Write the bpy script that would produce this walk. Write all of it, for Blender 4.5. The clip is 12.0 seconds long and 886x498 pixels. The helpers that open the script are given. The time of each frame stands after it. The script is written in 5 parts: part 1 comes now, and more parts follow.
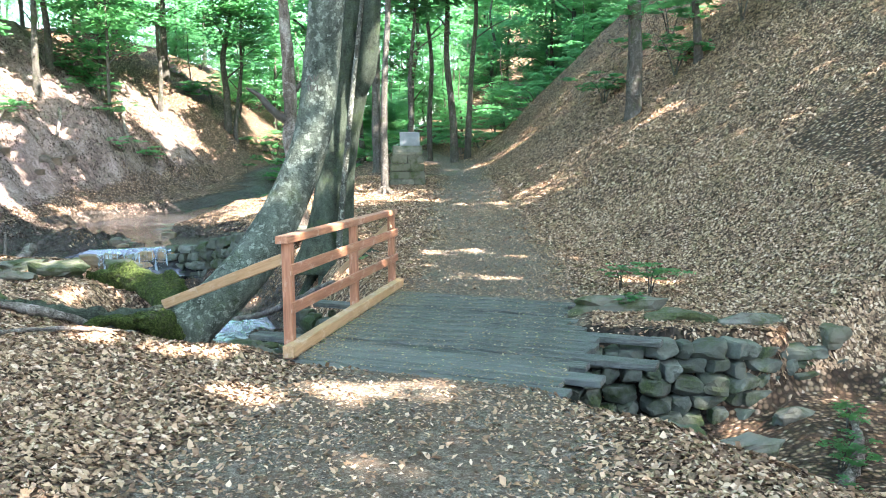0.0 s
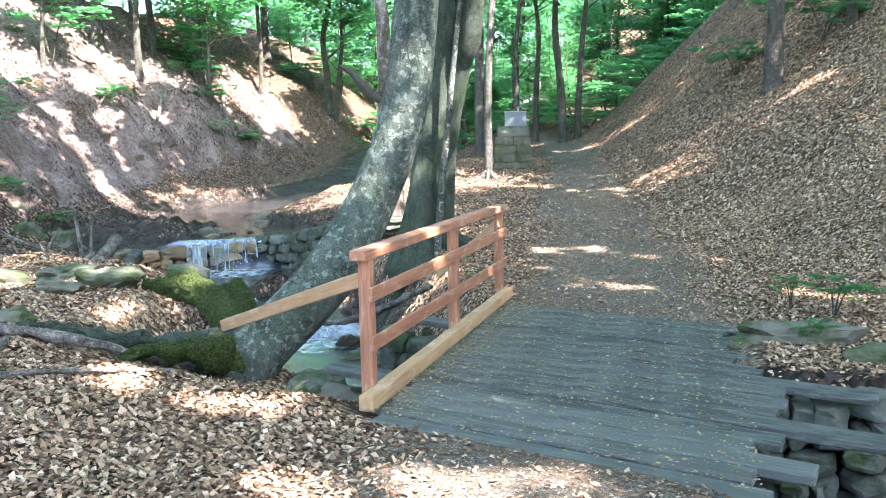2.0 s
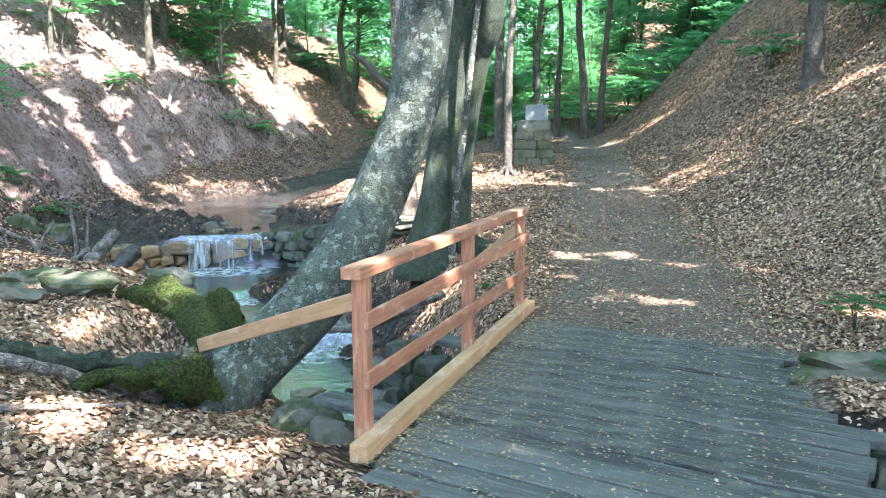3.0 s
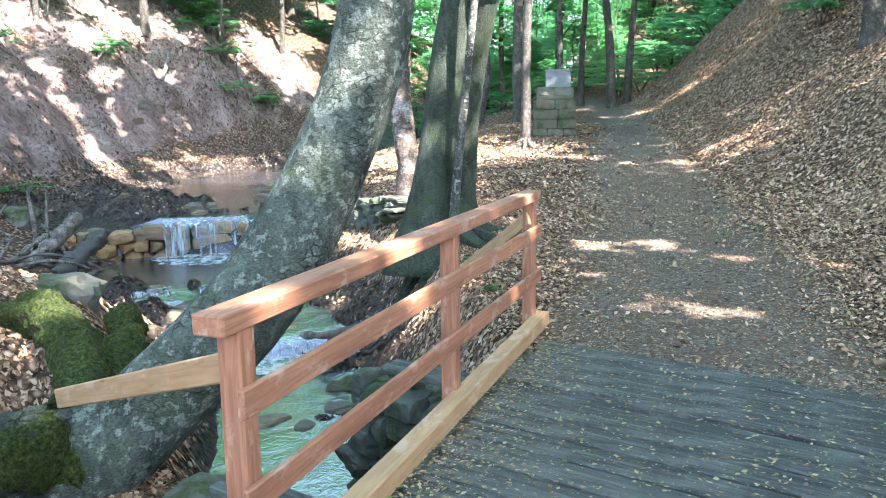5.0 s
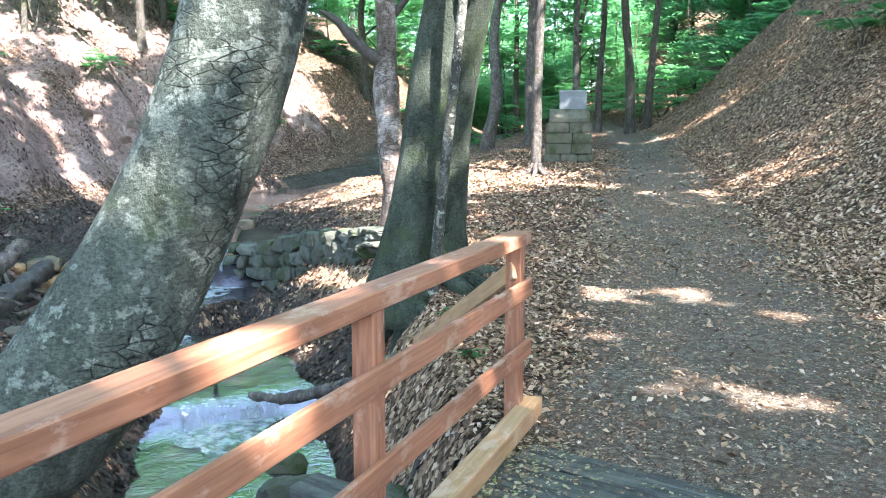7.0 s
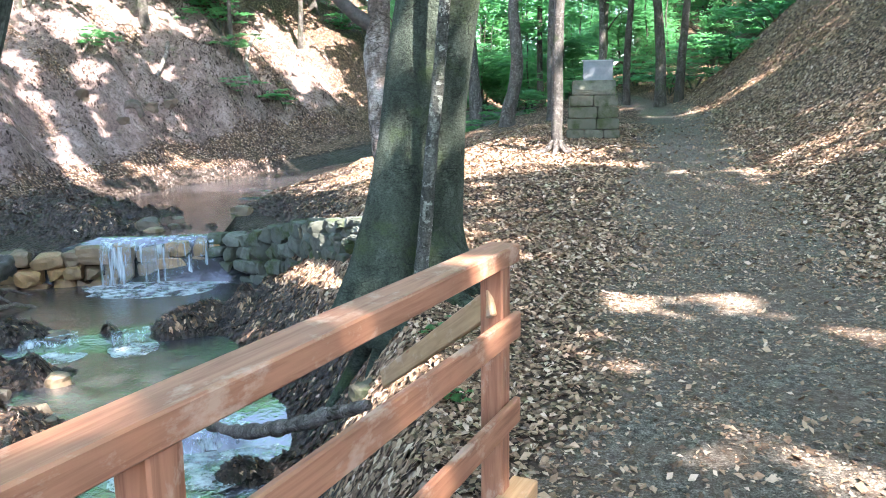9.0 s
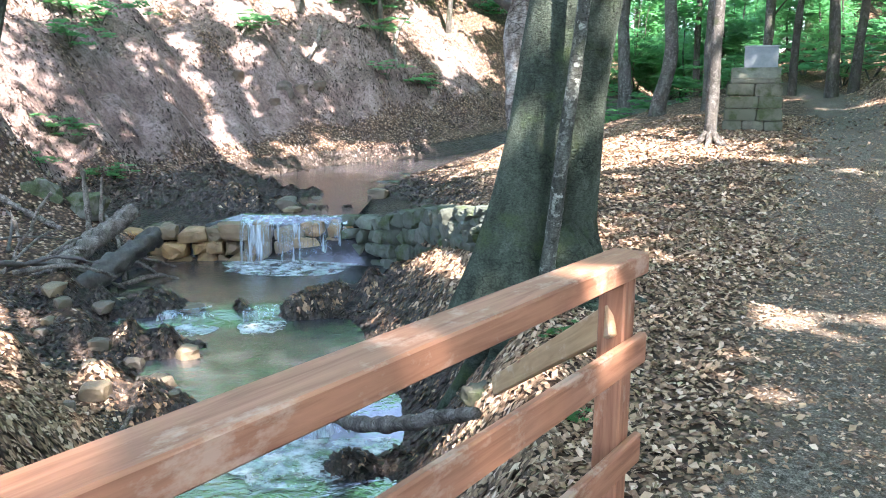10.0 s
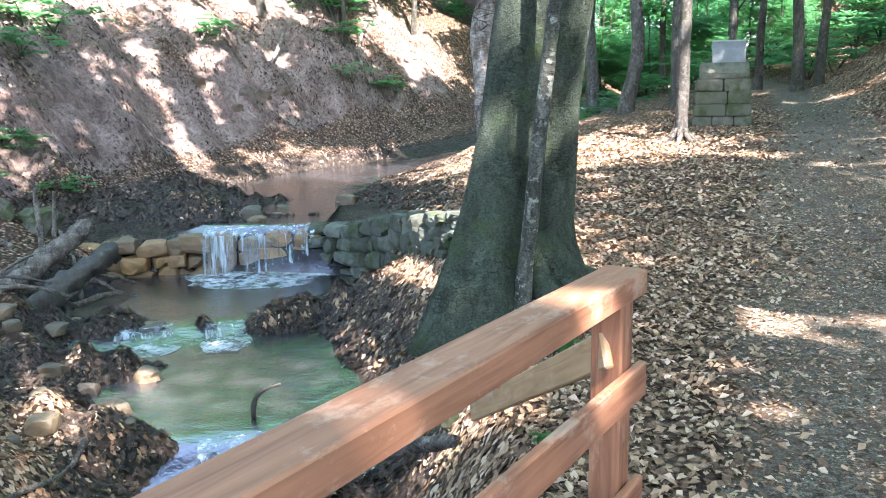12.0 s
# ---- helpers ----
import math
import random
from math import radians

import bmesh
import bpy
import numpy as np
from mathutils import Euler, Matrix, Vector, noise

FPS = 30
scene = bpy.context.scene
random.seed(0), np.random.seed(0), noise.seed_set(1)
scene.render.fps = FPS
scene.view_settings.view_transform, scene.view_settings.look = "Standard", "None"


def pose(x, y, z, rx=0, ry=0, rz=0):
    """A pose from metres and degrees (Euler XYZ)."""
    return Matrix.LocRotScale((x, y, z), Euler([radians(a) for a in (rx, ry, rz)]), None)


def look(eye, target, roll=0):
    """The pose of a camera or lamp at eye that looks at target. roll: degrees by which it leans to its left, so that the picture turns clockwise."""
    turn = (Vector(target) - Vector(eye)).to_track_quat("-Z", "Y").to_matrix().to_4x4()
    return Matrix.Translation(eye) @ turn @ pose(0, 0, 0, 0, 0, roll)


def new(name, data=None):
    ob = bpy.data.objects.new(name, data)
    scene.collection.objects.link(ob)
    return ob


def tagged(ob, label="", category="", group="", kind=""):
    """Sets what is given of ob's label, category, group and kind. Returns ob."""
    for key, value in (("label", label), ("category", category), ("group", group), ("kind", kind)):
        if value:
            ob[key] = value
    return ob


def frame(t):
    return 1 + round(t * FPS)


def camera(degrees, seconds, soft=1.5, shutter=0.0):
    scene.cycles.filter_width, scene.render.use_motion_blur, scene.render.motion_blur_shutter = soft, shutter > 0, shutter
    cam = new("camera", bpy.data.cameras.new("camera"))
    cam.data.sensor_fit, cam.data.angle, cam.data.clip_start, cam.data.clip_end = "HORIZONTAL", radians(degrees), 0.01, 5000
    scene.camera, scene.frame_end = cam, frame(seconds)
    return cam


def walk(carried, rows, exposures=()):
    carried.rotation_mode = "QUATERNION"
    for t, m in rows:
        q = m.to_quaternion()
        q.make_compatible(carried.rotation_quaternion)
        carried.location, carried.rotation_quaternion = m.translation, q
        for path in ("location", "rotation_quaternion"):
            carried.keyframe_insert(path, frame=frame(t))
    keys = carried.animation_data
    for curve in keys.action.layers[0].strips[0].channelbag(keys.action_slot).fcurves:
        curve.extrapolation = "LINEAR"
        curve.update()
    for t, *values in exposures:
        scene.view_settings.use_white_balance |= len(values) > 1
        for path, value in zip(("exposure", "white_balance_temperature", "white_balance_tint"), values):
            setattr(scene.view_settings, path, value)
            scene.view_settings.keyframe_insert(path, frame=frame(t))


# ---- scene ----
cam = camera(59.2, 12.0, 1.0)
PATH = [
    (0, (0.367, 0.015, 1.738), (0.324, 2.002, 1.515), -0.4),
    (0.5, (0.316, 0.463, 1.777), (0.242, 2.451, 1.567), -1.7),
    (1, (0.309, 0.992, 1.781), (0.125, 2.972, 1.563), -1.5),
    (1.5, (0.245, 1.376, 1.776), (-0.027, 3.342, 1.529), -0.4),
    (2, (0.14, 1.859, 1.798), (-0.162, 3.818, 1.528), -1.0),
    (2.5, (0.102, 2.323, 1.803), (-0.224, 4.275, 1.517), -0.1),
    (3, (0.014, 2.833, 1.8), (-0.329, 4.782, 1.515), -0.2),
    (3.2, (-0.02, 3.057, 1.818), (-0.362, 5.005, 1.526), -0.8),
    (4.8, (-0.011, 4.54, 1.751), (-0.401, 6.469, 1.397), -1.0),
    (5, (-0.022, 4.777, 1.708), (-0.423, 6.705, 1.356), -0.7),
    (5.5, (0.015, 5.173, 1.714), (-0.409, 7.098, 1.373), 0.3),
    (6, (0.022, 5.629, 1.678), (-0.364, 7.561, 1.332), -0.9),
    (6.5, (0.006, 6.016, 1.65), (-0.391, 7.949, 1.321), -0.6),
    (7, (-0.009, 6.497, 1.615), (-0.454, 8.425, 1.327), 0.1),
    (7.2, (-0.036, 6.676, 1.613), (-0.473, 8.605, 1.322), -0.4),
    (8.8, (0.032, 7.809, 1.586), (-0.453, 9.72, 1.248), -0.7),
    (9, (-0.016, 7.936, 1.582), (-0.529, 9.838, 1.238), -0.7),
    (9.5, (-0.055, 8.224, 1.545), (-0.728, 10.071, 1.176), -0.5),
    (10, (-0.039, 8.359, 1.56), (-0.886, 10.131, 1.184), 0.4),
    (10.5, (-0.049, 8.444, 1.555), (-0.926, 10.202, 1.179), 0.3),
    (11, (-0.12, 8.551, 1.556), (-0.976, 10.32, 1.184), -0.4),
    (11.5, (-0.163, 8.595, 1.561), (-0.973, 10.386, 1.191), -0.8),
    (12, (-0.177, 8.68, 1.554), (-0.959, 10.483, 1.183), -0.9),
]
walk(cam, [(t, look(eye, target, roll)) for t, eye, target, roll in PATH], [(0, 3.29, 7100, 10), (1, 3.26, 6800, 13), (2, 3.23, 6650, 14), (7, 3.19, 6700, 16), (12, 3.08, 6750, 16)])

# ---- light ----
SUN_AZ, SUN_EL = 128.0, 52.0          # compass of the sun (clockwise from +y) and its height, degrees
world = bpy.data.worlds.new("sky")
scene.world = world
world.use_nodes = True
wn = world.node_tree.nodes
sky = wn.new("ShaderNodeTexSky")
sky.sky_type = "NISHITA"
sky.sun_disc = False
sky.sun_elevation, sky.sun_rotation = radians(SUN_EL), radians(SUN_AZ)
wn["Background"].inputs[1].default_value = 0.15
world.node_tree.links.new(sky.outputs[0], wn["Background"].inputs[0])
sun_data = bpy.data.lights.new("sun", "SUN")
sun_data.energy, sun_data.angle, sun_data.color = 5.0, radians(0.5), (1.0, 0.925, 0.90)
sun = new("sun", sun_data)
sun_way = Vector((math.sin(radians(SUN_AZ)) * math.cos(radians(SUN_EL)), math.cos(radians(SUN_AZ)) * math.cos(radians(SUN_EL)), math.sin(radians(SUN_EL))))
sun.matrix_world = look(sun_way * 80, (0, 0, 0))


# ---- helpers of the scene ----
def mesh_of(name, bm, material, smooth=False):
    me = bpy.data.meshes.new(name)
    bm.to_mesh(me)
    bm.free()
    if material:
        me.materials.append(material)
    if smooth:
        me.shade_smooth()
    return me


def part(name, bm, material, parent=None, label="", smooth=False):
    ob = new(name, mesh_of(name, bm, material, smooth))
    ob.parent = parent
    return tagged(ob, label)


def raw(name, verts, faces, material, parent=None, smooth=False):
    me = bpy.data.meshes.new(name)
    me.from_pydata(verts, [], faces)
    me.materials.append(material)
    if smooth:
        me.shade_smooth()
    ob = new(name, me)
    ob.parent = parent
    return ob


def thing(name, label, category, at=(0, 0, 0), group="", kind=""):
    ob = new(name)
    ob.location = at
    return tagged(ob, label, category, group, kind)


def box_bm(a, b, wide, thick, up=(0, 0, 1), bevel=0.006, segs=1):
    """A beam from a to b."""
    a, b = Vector(a), Vector(b)
    way = (b - a)
    side = way.cross(Vector(up)).normalized()
    top = side.cross(way).normalized()
    bm = bmesh.new()
    n = 6
    rings = []
    for i in range(n + 1):
        c = a + way * (i / n)
        rings.append([bm.verts.new(c + side * (sx * wide / 2) + top * (sz * thick / 2)) for sx, sz in ((-1, -1), (1, -1), (1, 1), (-1, 1))])
    for r, s in zip(rings, rings[1:]):
        for k in range(4):
            bm.faces.new((r[k], r[(k + 1) % 4], s[(k + 1) % 4], s[k]))
    bm.faces.new(rings[0])
    bm.faces.new(rings[-1][::-1])
    bmesh.ops.recalc_face_normals(bm, faces=bm.faces)
    if bevel:
        sharp = [e for e in bm.edges if len(e.link_faces) == 2 and e.calc_face_angle() > 0.8]
        bmesh.ops.bevel(bm, geom=sharp, offset=bevel, segments=segs, affect="EDGES")
    return bm


def fbm(x, y, z, octaves=3):
    return noise.fractal(Vector((x, y, z)), 1.0, 2.0, octaves)


def tube(points, radii, sides=12, rough=0.0, freq=2.0, seed=0.0, flute=0.0, cap=True):
    """A tapered, uneven tube along points, smoothed by a spline."""
    pts = [Vector(p) for p in points]
    fine, rad = [], []
    for i in range(len(pts) - 1):
        p0, p1, p2, p3 = pts[max(i - 1, 0)], pts[i], pts[i + 1], pts[min(i + 2, len(pts) - 1)]
        steps = max(2, int((p2 - p1).length / max(radii[i] * 0.9, 0.02)))
        steps = min(steps, 14)
        for k in range(steps):
            t = k / steps
            fine.append(0.5 * ((2 * p1) + (p2 - p0) * t + (2 * p0 - 5 * p1 + 4 * p2 - p3) * t * t + (3 * p1 - p0 - 3 * p2 + p3) * t ** 3))
            rad.append(radii[i] * (1 - t) + radii[i + 1] * t)
    fine.append(pts[-1])
    rad.append(radii[-1])
    bm = bmesh.new()
    rings = []
    side = None
    for i, c in enumerate(fine):
        way = (fine[min(i + 1, len(fine) - 1)] - fine[max(i - 1, 0)]).normalized()
        if side is None:
            side = way.orthogonal().normalized()
        side = (side - way * side.dot(way)).normalized()
        other = way.cross(side)
        ring = []
        for k in range(sides):
            a = 2 * math.pi * k / sides
            d = side * math.cos(a) + other * math.sin(a)
            p = c + d * rad[i]
            f = 1 + rough * fbm(p.x * freq + seed, p.y * freq, p.z * freq * 0.5) + flute * math.sin(a * 5 + seed) * max(0, 1 - i / 9)
            ring.append(bm.verts.new(c + d * rad[i] * f))
        rings.append(ring)
    for r, s in zip(rings, rings[1:]):
        for k in range(sides):
            bm.faces.new((r[k], r[(k + 1) % sides], s[(k + 1) % sides], s[k]))
    if cap:
        bm.faces.new(rings[0][::-1])
        bm.faces.new(rings[-1])
    return bm


def lumpy(bm, amp, freq, seed=0.0, cuts=1):
    """Cuts a mesh finer and pushes it in and out unevenly."""
    bmesh.ops.subdivide_edges(bm, edges=bm.edges[:], cuts=cuts, use_grid_fill=True)
    bm.normal_update()
    moves = [(v, v.normal * amp * (fbm(v.co.x * freq + seed, v.co.y * freq, v.co.z * freq, 4))) for v in bm.verts]
    for v, d in moves:
        v.co += d
    return bm


def stone_bm(size, seed, sub=3, rough=0.2, cuts=9):
    """A broken, facetted stone of that size, round its middle."""
    rnd = random.Random(seed * 13 + 5)
    planes = []
    for k in range(cuts):
        n = Vector((rnd.uniform(-1, 1), rnd.uniform(-1, 1), rnd.uniform(-1, 1))).normalized()
        planes.append((n, rnd.uniform(0.5, 0.74)))
    planes += [(Vector(n), 0.60) for n in ((1, 0, 0), (-1, 0, 0), (0, 1, 0), (0, -1, 0), (0, 0, 1), (0, 0, -1))]
    bm = bmesh.new()
    bmesh.ops.create_icosphere(bm, subdivisions=sub, radius=1)
    for v in bm.verts:
        c = v.co.copy()
        for n, d in planes:
            over = c.dot(n) - d
            if over > 0:
                c -= n * over * 0.92
        c *= 1 + rough * fbm(c.x * 1.5 + seed * 7.1, c.y * 1.5 + seed * 3.3, c.z * 1.5) + 0.05 * fbm(c.x * 6 + seed, c.y * 6, c.z * 6)
        v.co = (c.x * size[0] / 1.26, c.y * size[1] / 1.26, c.z * size[2] / 1.26)
    return bm


# ---- materials ----
class Nodes:
    """Short hand for a node material."""

    def __init__(self, name, rough=0.8):
        self.mat = bpy.data.materials.new(name)
        self.mat.use_nodes = True
        self.tree = self.mat.node_tree
        self.bsdf = self.tree.nodes["Principled BSDF"]
        self.bsdf.inputs["Roughness"].default_value = rough
        self.bsdf.inputs["Specular IOR Level"].default_value = 0.2 if rough > 0.7 else 0.5
        self.coord = self.tree.nodes.new("ShaderNodeTexCoord").outputs["Object"]

    def add(self, kind, **values):
        node = self.tree.nodes.new("ShaderNode" + kind)
        for key, value in values.items():
            node.inputs[key.replace("_", " ")].default_value = value
        return node

    def link(self, a, b):
        self.tree.links.new(a, b)

    def world_place(self):
        self.coord = self.tree.nodes.new("ShaderNodeNewGeometry").outputs["Position"]
        return self

    def stretch(self, x, y, z):
        node = self.tree.nodes.new("ShaderNodeMapping")
        node.inputs["Scale"].default_value = (x, y, z)
        self.link(self.coord, node.inputs["Vector"])
        return node.outputs[0]

    def noise(self, scale, detail=4, rough=0.6, at=None, distort=0.0):
        node = self.add("TexNoise", Scale=scale, Detail=detail, Roughness=rough, Distortion=distort)
        self.link(at or self.coord, node.inputs["Vector"])
        return node.outputs["Fac"]

    def cells(self, scale, out="Color", at=None, feature="F1", rand=1.0):
        node = self.add("TexVoronoi", Scale=scale, Randomness=rand)
        node.feature = feature
        self.link(at or self.coord, node.inputs["Vector"])
        return node.outputs[out]

    def ramp(self, fac, *stops):
        node = self.tree.nodes.new("ShaderNodeValToRGB")
        ramp = node.color_ramp
        while len(ramp.elements) < len(stops):
            ramp.elements.new(0.5)
        for el, (pos, col) in zip(ramp.elements, stops):
            el.position = pos
            el.color = (col, col, col, 1) if isinstance(col, (int, float)) else (*col, 1)
        self.link(fac, node.inputs[0])
        return node.outputs[0]

    def mix(self, fac, a, b, mode="MIX"):
        node = self.tree.nodes.new("ShaderNodeMix")
        node.data_type, node.blend_type = "RGBA", mode
        for value, sock in ((fac, node.inputs[0]), (a, node.inputs[6]), (b, node.inputs[7])):
            if isinstance(value, (int, float)):
                sock.default_value = value
            elif isinstance(value, tuple):
                sock.default_value = (*value, 1)
            else:
                self.link(value, sock)
        return node.outputs[2]

    def math(self, op, a, b=0.0):
        node = self.tree.nodes.new("ShaderNodeMath")
        node.operation = op
        for value, sock in ((a, node.inputs[0]), (b, node.inputs[1])):
            if isinstance(value, (int, float)):
                sock.default_value = value
            else:
                self.link(value, sock)
        return node.outputs[0]

    def attr(self, name):
        node = self.tree.nodes.new("ShaderNodeAttribute")
        node.attribute_name = name
        return node.outputs["Fac"]

    def random(self):
        return self.tree.nodes.new("ShaderNodeObjectInfo").outputs["Random"]

    def island(self):
        return self.tree.nodes.new("ShaderNodeNewGeometry").outputs["Random Per Island"]

    def color(self, sock):
        self.link(sock, self.bsdf.inputs["Base Color"])
        return self

    def gloss(self, sock):
        self.link(sock, self.bsdf.inputs["Roughness"])
        return self

    def bump(self, height, strength=0.5, distance=0.02):
        node = self.add("Bump", Strength=strength, Distance=distance)
        self.link(height, node.inputs["Height"])
        self.link(node.outputs[0], self.bsdf.inputs["Normal"])
        return self


def ground_material():
    m = Nodes("forest_floor", 0.9).world_place()
    at = m.stretch(1, 1, 0.6)
    warp = m.mix(0.12, at, m.add("TexNoise", Scale=9.0).outputs["Color"])
    leaf = m.cells(21.0, at=warp)
    bw = m.add("SeparateColor")
    m.link(leaf, bw.inputs[0])
    litter = m.ramp(bw.outputs[0], (0.0, (0.03, 0.02, 0.014)), (0.3, (0.12, 0.075, 0.047)), (0.6, (0.30, 0.195, 0.125)), (0.85, (0.50, 0.35, 0.24)), (1.0, (0.66, 0.53, 0.41)))
    # shade between the leaves, put into the colour as near-black cell edges
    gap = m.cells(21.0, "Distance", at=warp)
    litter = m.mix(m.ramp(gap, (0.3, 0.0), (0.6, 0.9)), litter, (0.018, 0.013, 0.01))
    litter = m.mix(m.ramp(m.noise(1.1, 5), (0.35, 0.0), (0.75, 0.5)), litter, (0.12, 0.075, 0.05))
    grit = m.math('ADD', m.math('MULTIPLY', m.noise(95, 6, 0.75), 0.6), m.math('MULTIPLY', m.noise(22, 5, 0.7), 0.4))
    gravel = m.ramp(grit, (0.36, (0.012, 0.011, 0.009)), (0.47, (0.075, 0.068, 0.054)), (0.56, (0.24, 0.22, 0.18)), (0.66, (0.58, 0.53, 0.45)))
    brown = m.ramp(m.noise(2.6, 7, 0.75), (0.4, 0.0), (0.58, 0.9))
    gravel = m.mix(brown, gravel, m.mix(0.6, gravel, (0.13, 0.085, 0.058)))
    soil_n = m.noise(1.6, 8, 0.7, m.stretch(1, 1, 0.45))
    soil = m.ramp(soil_n, (0.25, (0.09, 0.064, 0.054)), (0.45, (0.22, 0.165, 0.145)), (0.6, (0.36, 0.29, 0.265)), (0.8, (0.54, 0.47, 0.44)))
    soil = m.mix(m.ramp(m.noise(18, 7, 0.75), (0.47, 0.0), (0.62, 0.7)), soil, (0.085, 0.064, 0.055))
    clod = m.noise(5.5, 8, 0.8, m.stretch(1, 1.6, 0.7), 0.5)
    soil = m.mix(m.ramp(clod, (0.38, 0.7), (0.48, 0.0)), soil, (0.035, 0.027, 0.022))
    soil = m.mix(m.ramp(clod, (0.58, 0.0), (0.72, 0.6)), soil, (0.46, 0.38, 0.34))
    wet = m.mix(m.ramp(bw.outputs[1], (0.3, 0.0), (0.9, 1.0)), (0.014, 0.012, 0.010), (0.06, 0.045, 0.036))
    edge = m.math("MULTIPLY", m.math("SUBTRACT", m.noise(9, 8, 0.75), 0.5), 1.7)

    def mask(name):
        return m.ramp(m.math("ADD", m.attr(name), edge), (0.42, 0.0), (0.58, 1.0))

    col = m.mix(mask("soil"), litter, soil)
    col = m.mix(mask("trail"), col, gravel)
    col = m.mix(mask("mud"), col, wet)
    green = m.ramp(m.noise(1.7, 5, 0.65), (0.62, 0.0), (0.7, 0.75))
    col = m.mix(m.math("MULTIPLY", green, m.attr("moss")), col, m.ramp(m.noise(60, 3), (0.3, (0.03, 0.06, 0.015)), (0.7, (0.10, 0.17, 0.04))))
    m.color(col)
    m.gloss(m.ramp(m.attr("mud"), (0.4, 0.92), (0.8, 0.4)))
    open_ground = m.math("SUBTRACT", 1.0, m.math("MAXIMUM", m.attr("trail"), m.attr("soil")))
    h = m.math("MULTIPLY", m.math("MULTIPLY", gap, -1.0), open_ground)
    h = m.math("ADD", h, m.math("MULTIPLY", m.math("ADD", m.math("MULTIPLY", soil_n, 2.0), m.math("MULTIPLY", clod, 3.0)), m.attr("soil")))
    h = m.math("ADD", h, m.math("MULTIPLY", grit, 0.4))
    return m.bump(h, 1.0, 0.045).mat


def leaf_litter_material():
    m = Nodes("dead_leaves", 0.75)
    r = m.island()
    m.color(m.mix(0.25, m.ramp(r, (0.0, (0.03, 0.02, 0.013)), (0.22, (0.10, 0.062, 0.038)), (0.5, (0.27, 0.17, 0.103)), (0.8, (0.49, 0.345, 0.225)), (1.0, (0.68, 0.54, 0.41))), m.ramp(m.noise(60, 3), (0.3, (0.08, 0.05, 0.03)), (0.7, (0.5, 0.36, 0.25)))))
    return m.mat


def bark_material(name, base, light, dark, moss=0.0, lichen=0.5, scale=1.0):
    m = Nodes(name, 0.85).world_place()
    long = m.stretch(1, 1, 0.35)
    n = m.noise(7 * scale, 6, 0.7, long, 0.4)
    col = m.ramp(n, (0.25, dark), (0.5, base), (0.75, light))
    spots = m.ramp(m.noise(13 * scale, 6, 0.65), (0.53, 0.0), (0.57, lichen))
    spots = m.math("MULTIPLY", spots, m.ramp(m.noise(1.9 * scale, 3), (0.38, 0.3), (0.55, 1.0)))
    col = m.mix(spots, col, tuple(min(1, c * 1.5 + 0.04) for c in light))
    fine = m.ramp(m.noise(55 * scale, 4, 0.7, m.stretch(1, 1, 1.8)), (0.38, 0.3), (0.58, 1.0))
    col = m.mix(0.75, col, fine, "MULTIPLY")
    if moss:
        col = m.mix(m.ramp(m.noise(2.4, 5, 0.65), (0.62 - 0.3 * moss, 0.0), (0.8 - 0.3 * moss, 0.85)), col, m.ramp(m.noise(70, 3), (0.3, (0.028, 0.05, 0.02)), (0.7, (0.085, 0.13, 0.045))))
    m.color(col)
    cracks = m.ramp(m.cells(11 * scale, "Distance", m.stretch(1, 1, 2.2), "DISTANCE_TO_EDGE"), (0.0, 1.0), (0.05, 0.0))
    cracks = m.math("MULTIPLY", cracks, m.ramp(m.noise(3.1 * scale, 3), (0.5, 0.0), (0.6, 1.0)))
    m.color(m.mix(m.math("MULTIPLY", cracks, 0.9), col, tuple(c * 0.6 for c in dark)))
    h = m.math("ADD", m.math("MULTIPLY", n, 0.9), m.noise(38 * scale, 5, 0.7))
    h = m.math("SUBTRACT", h, m.math("MULTIPLY", cracks, 0.6))
    return m.bump(h, 1.0, 0.035).mat


def timber_material(name, light, dark, ring=(0.3, 0.1, 0.04)):
    m = Nodes(name, 0.6)
    at = m.stretch(13, 0.8, 13)
    n = m.noise(3.0, 6, 0.6, at, 0.8)
    col = m.ramp(n, (0.28, dark), (0.55, light), (0.8, tuple(min(1, c * 1.25) for c in light)))
    knots = m.cells(2.1, "Distance", m.stretch(5, 0.9, 5))
    col = m.mix(m.ramp(knots, (0.03, 0.85), (0.10, 0.0)), col, ring)
    col = m.mix(m.ramp(m.noise(2.3, 4), (0.45, 0.0), (0.75, 0.35)), col, tuple(c * 0.55 for c in dark))
    col = m.mix(m.ramp(m.noise(7, 6, 0.7, m.stretch(1, 0.5, 1)), (0.55, 0.0), (0.63, 0.5)), col, (0.60, 0.47, 0.36))
    col = m.mix(m.random(), col, m.mix(0.75, col, (0.8, 0.74, 0.7), "MULTIPLY"))
    m.color(col)
    return m.bump(n, 0.2, 0.004).mat


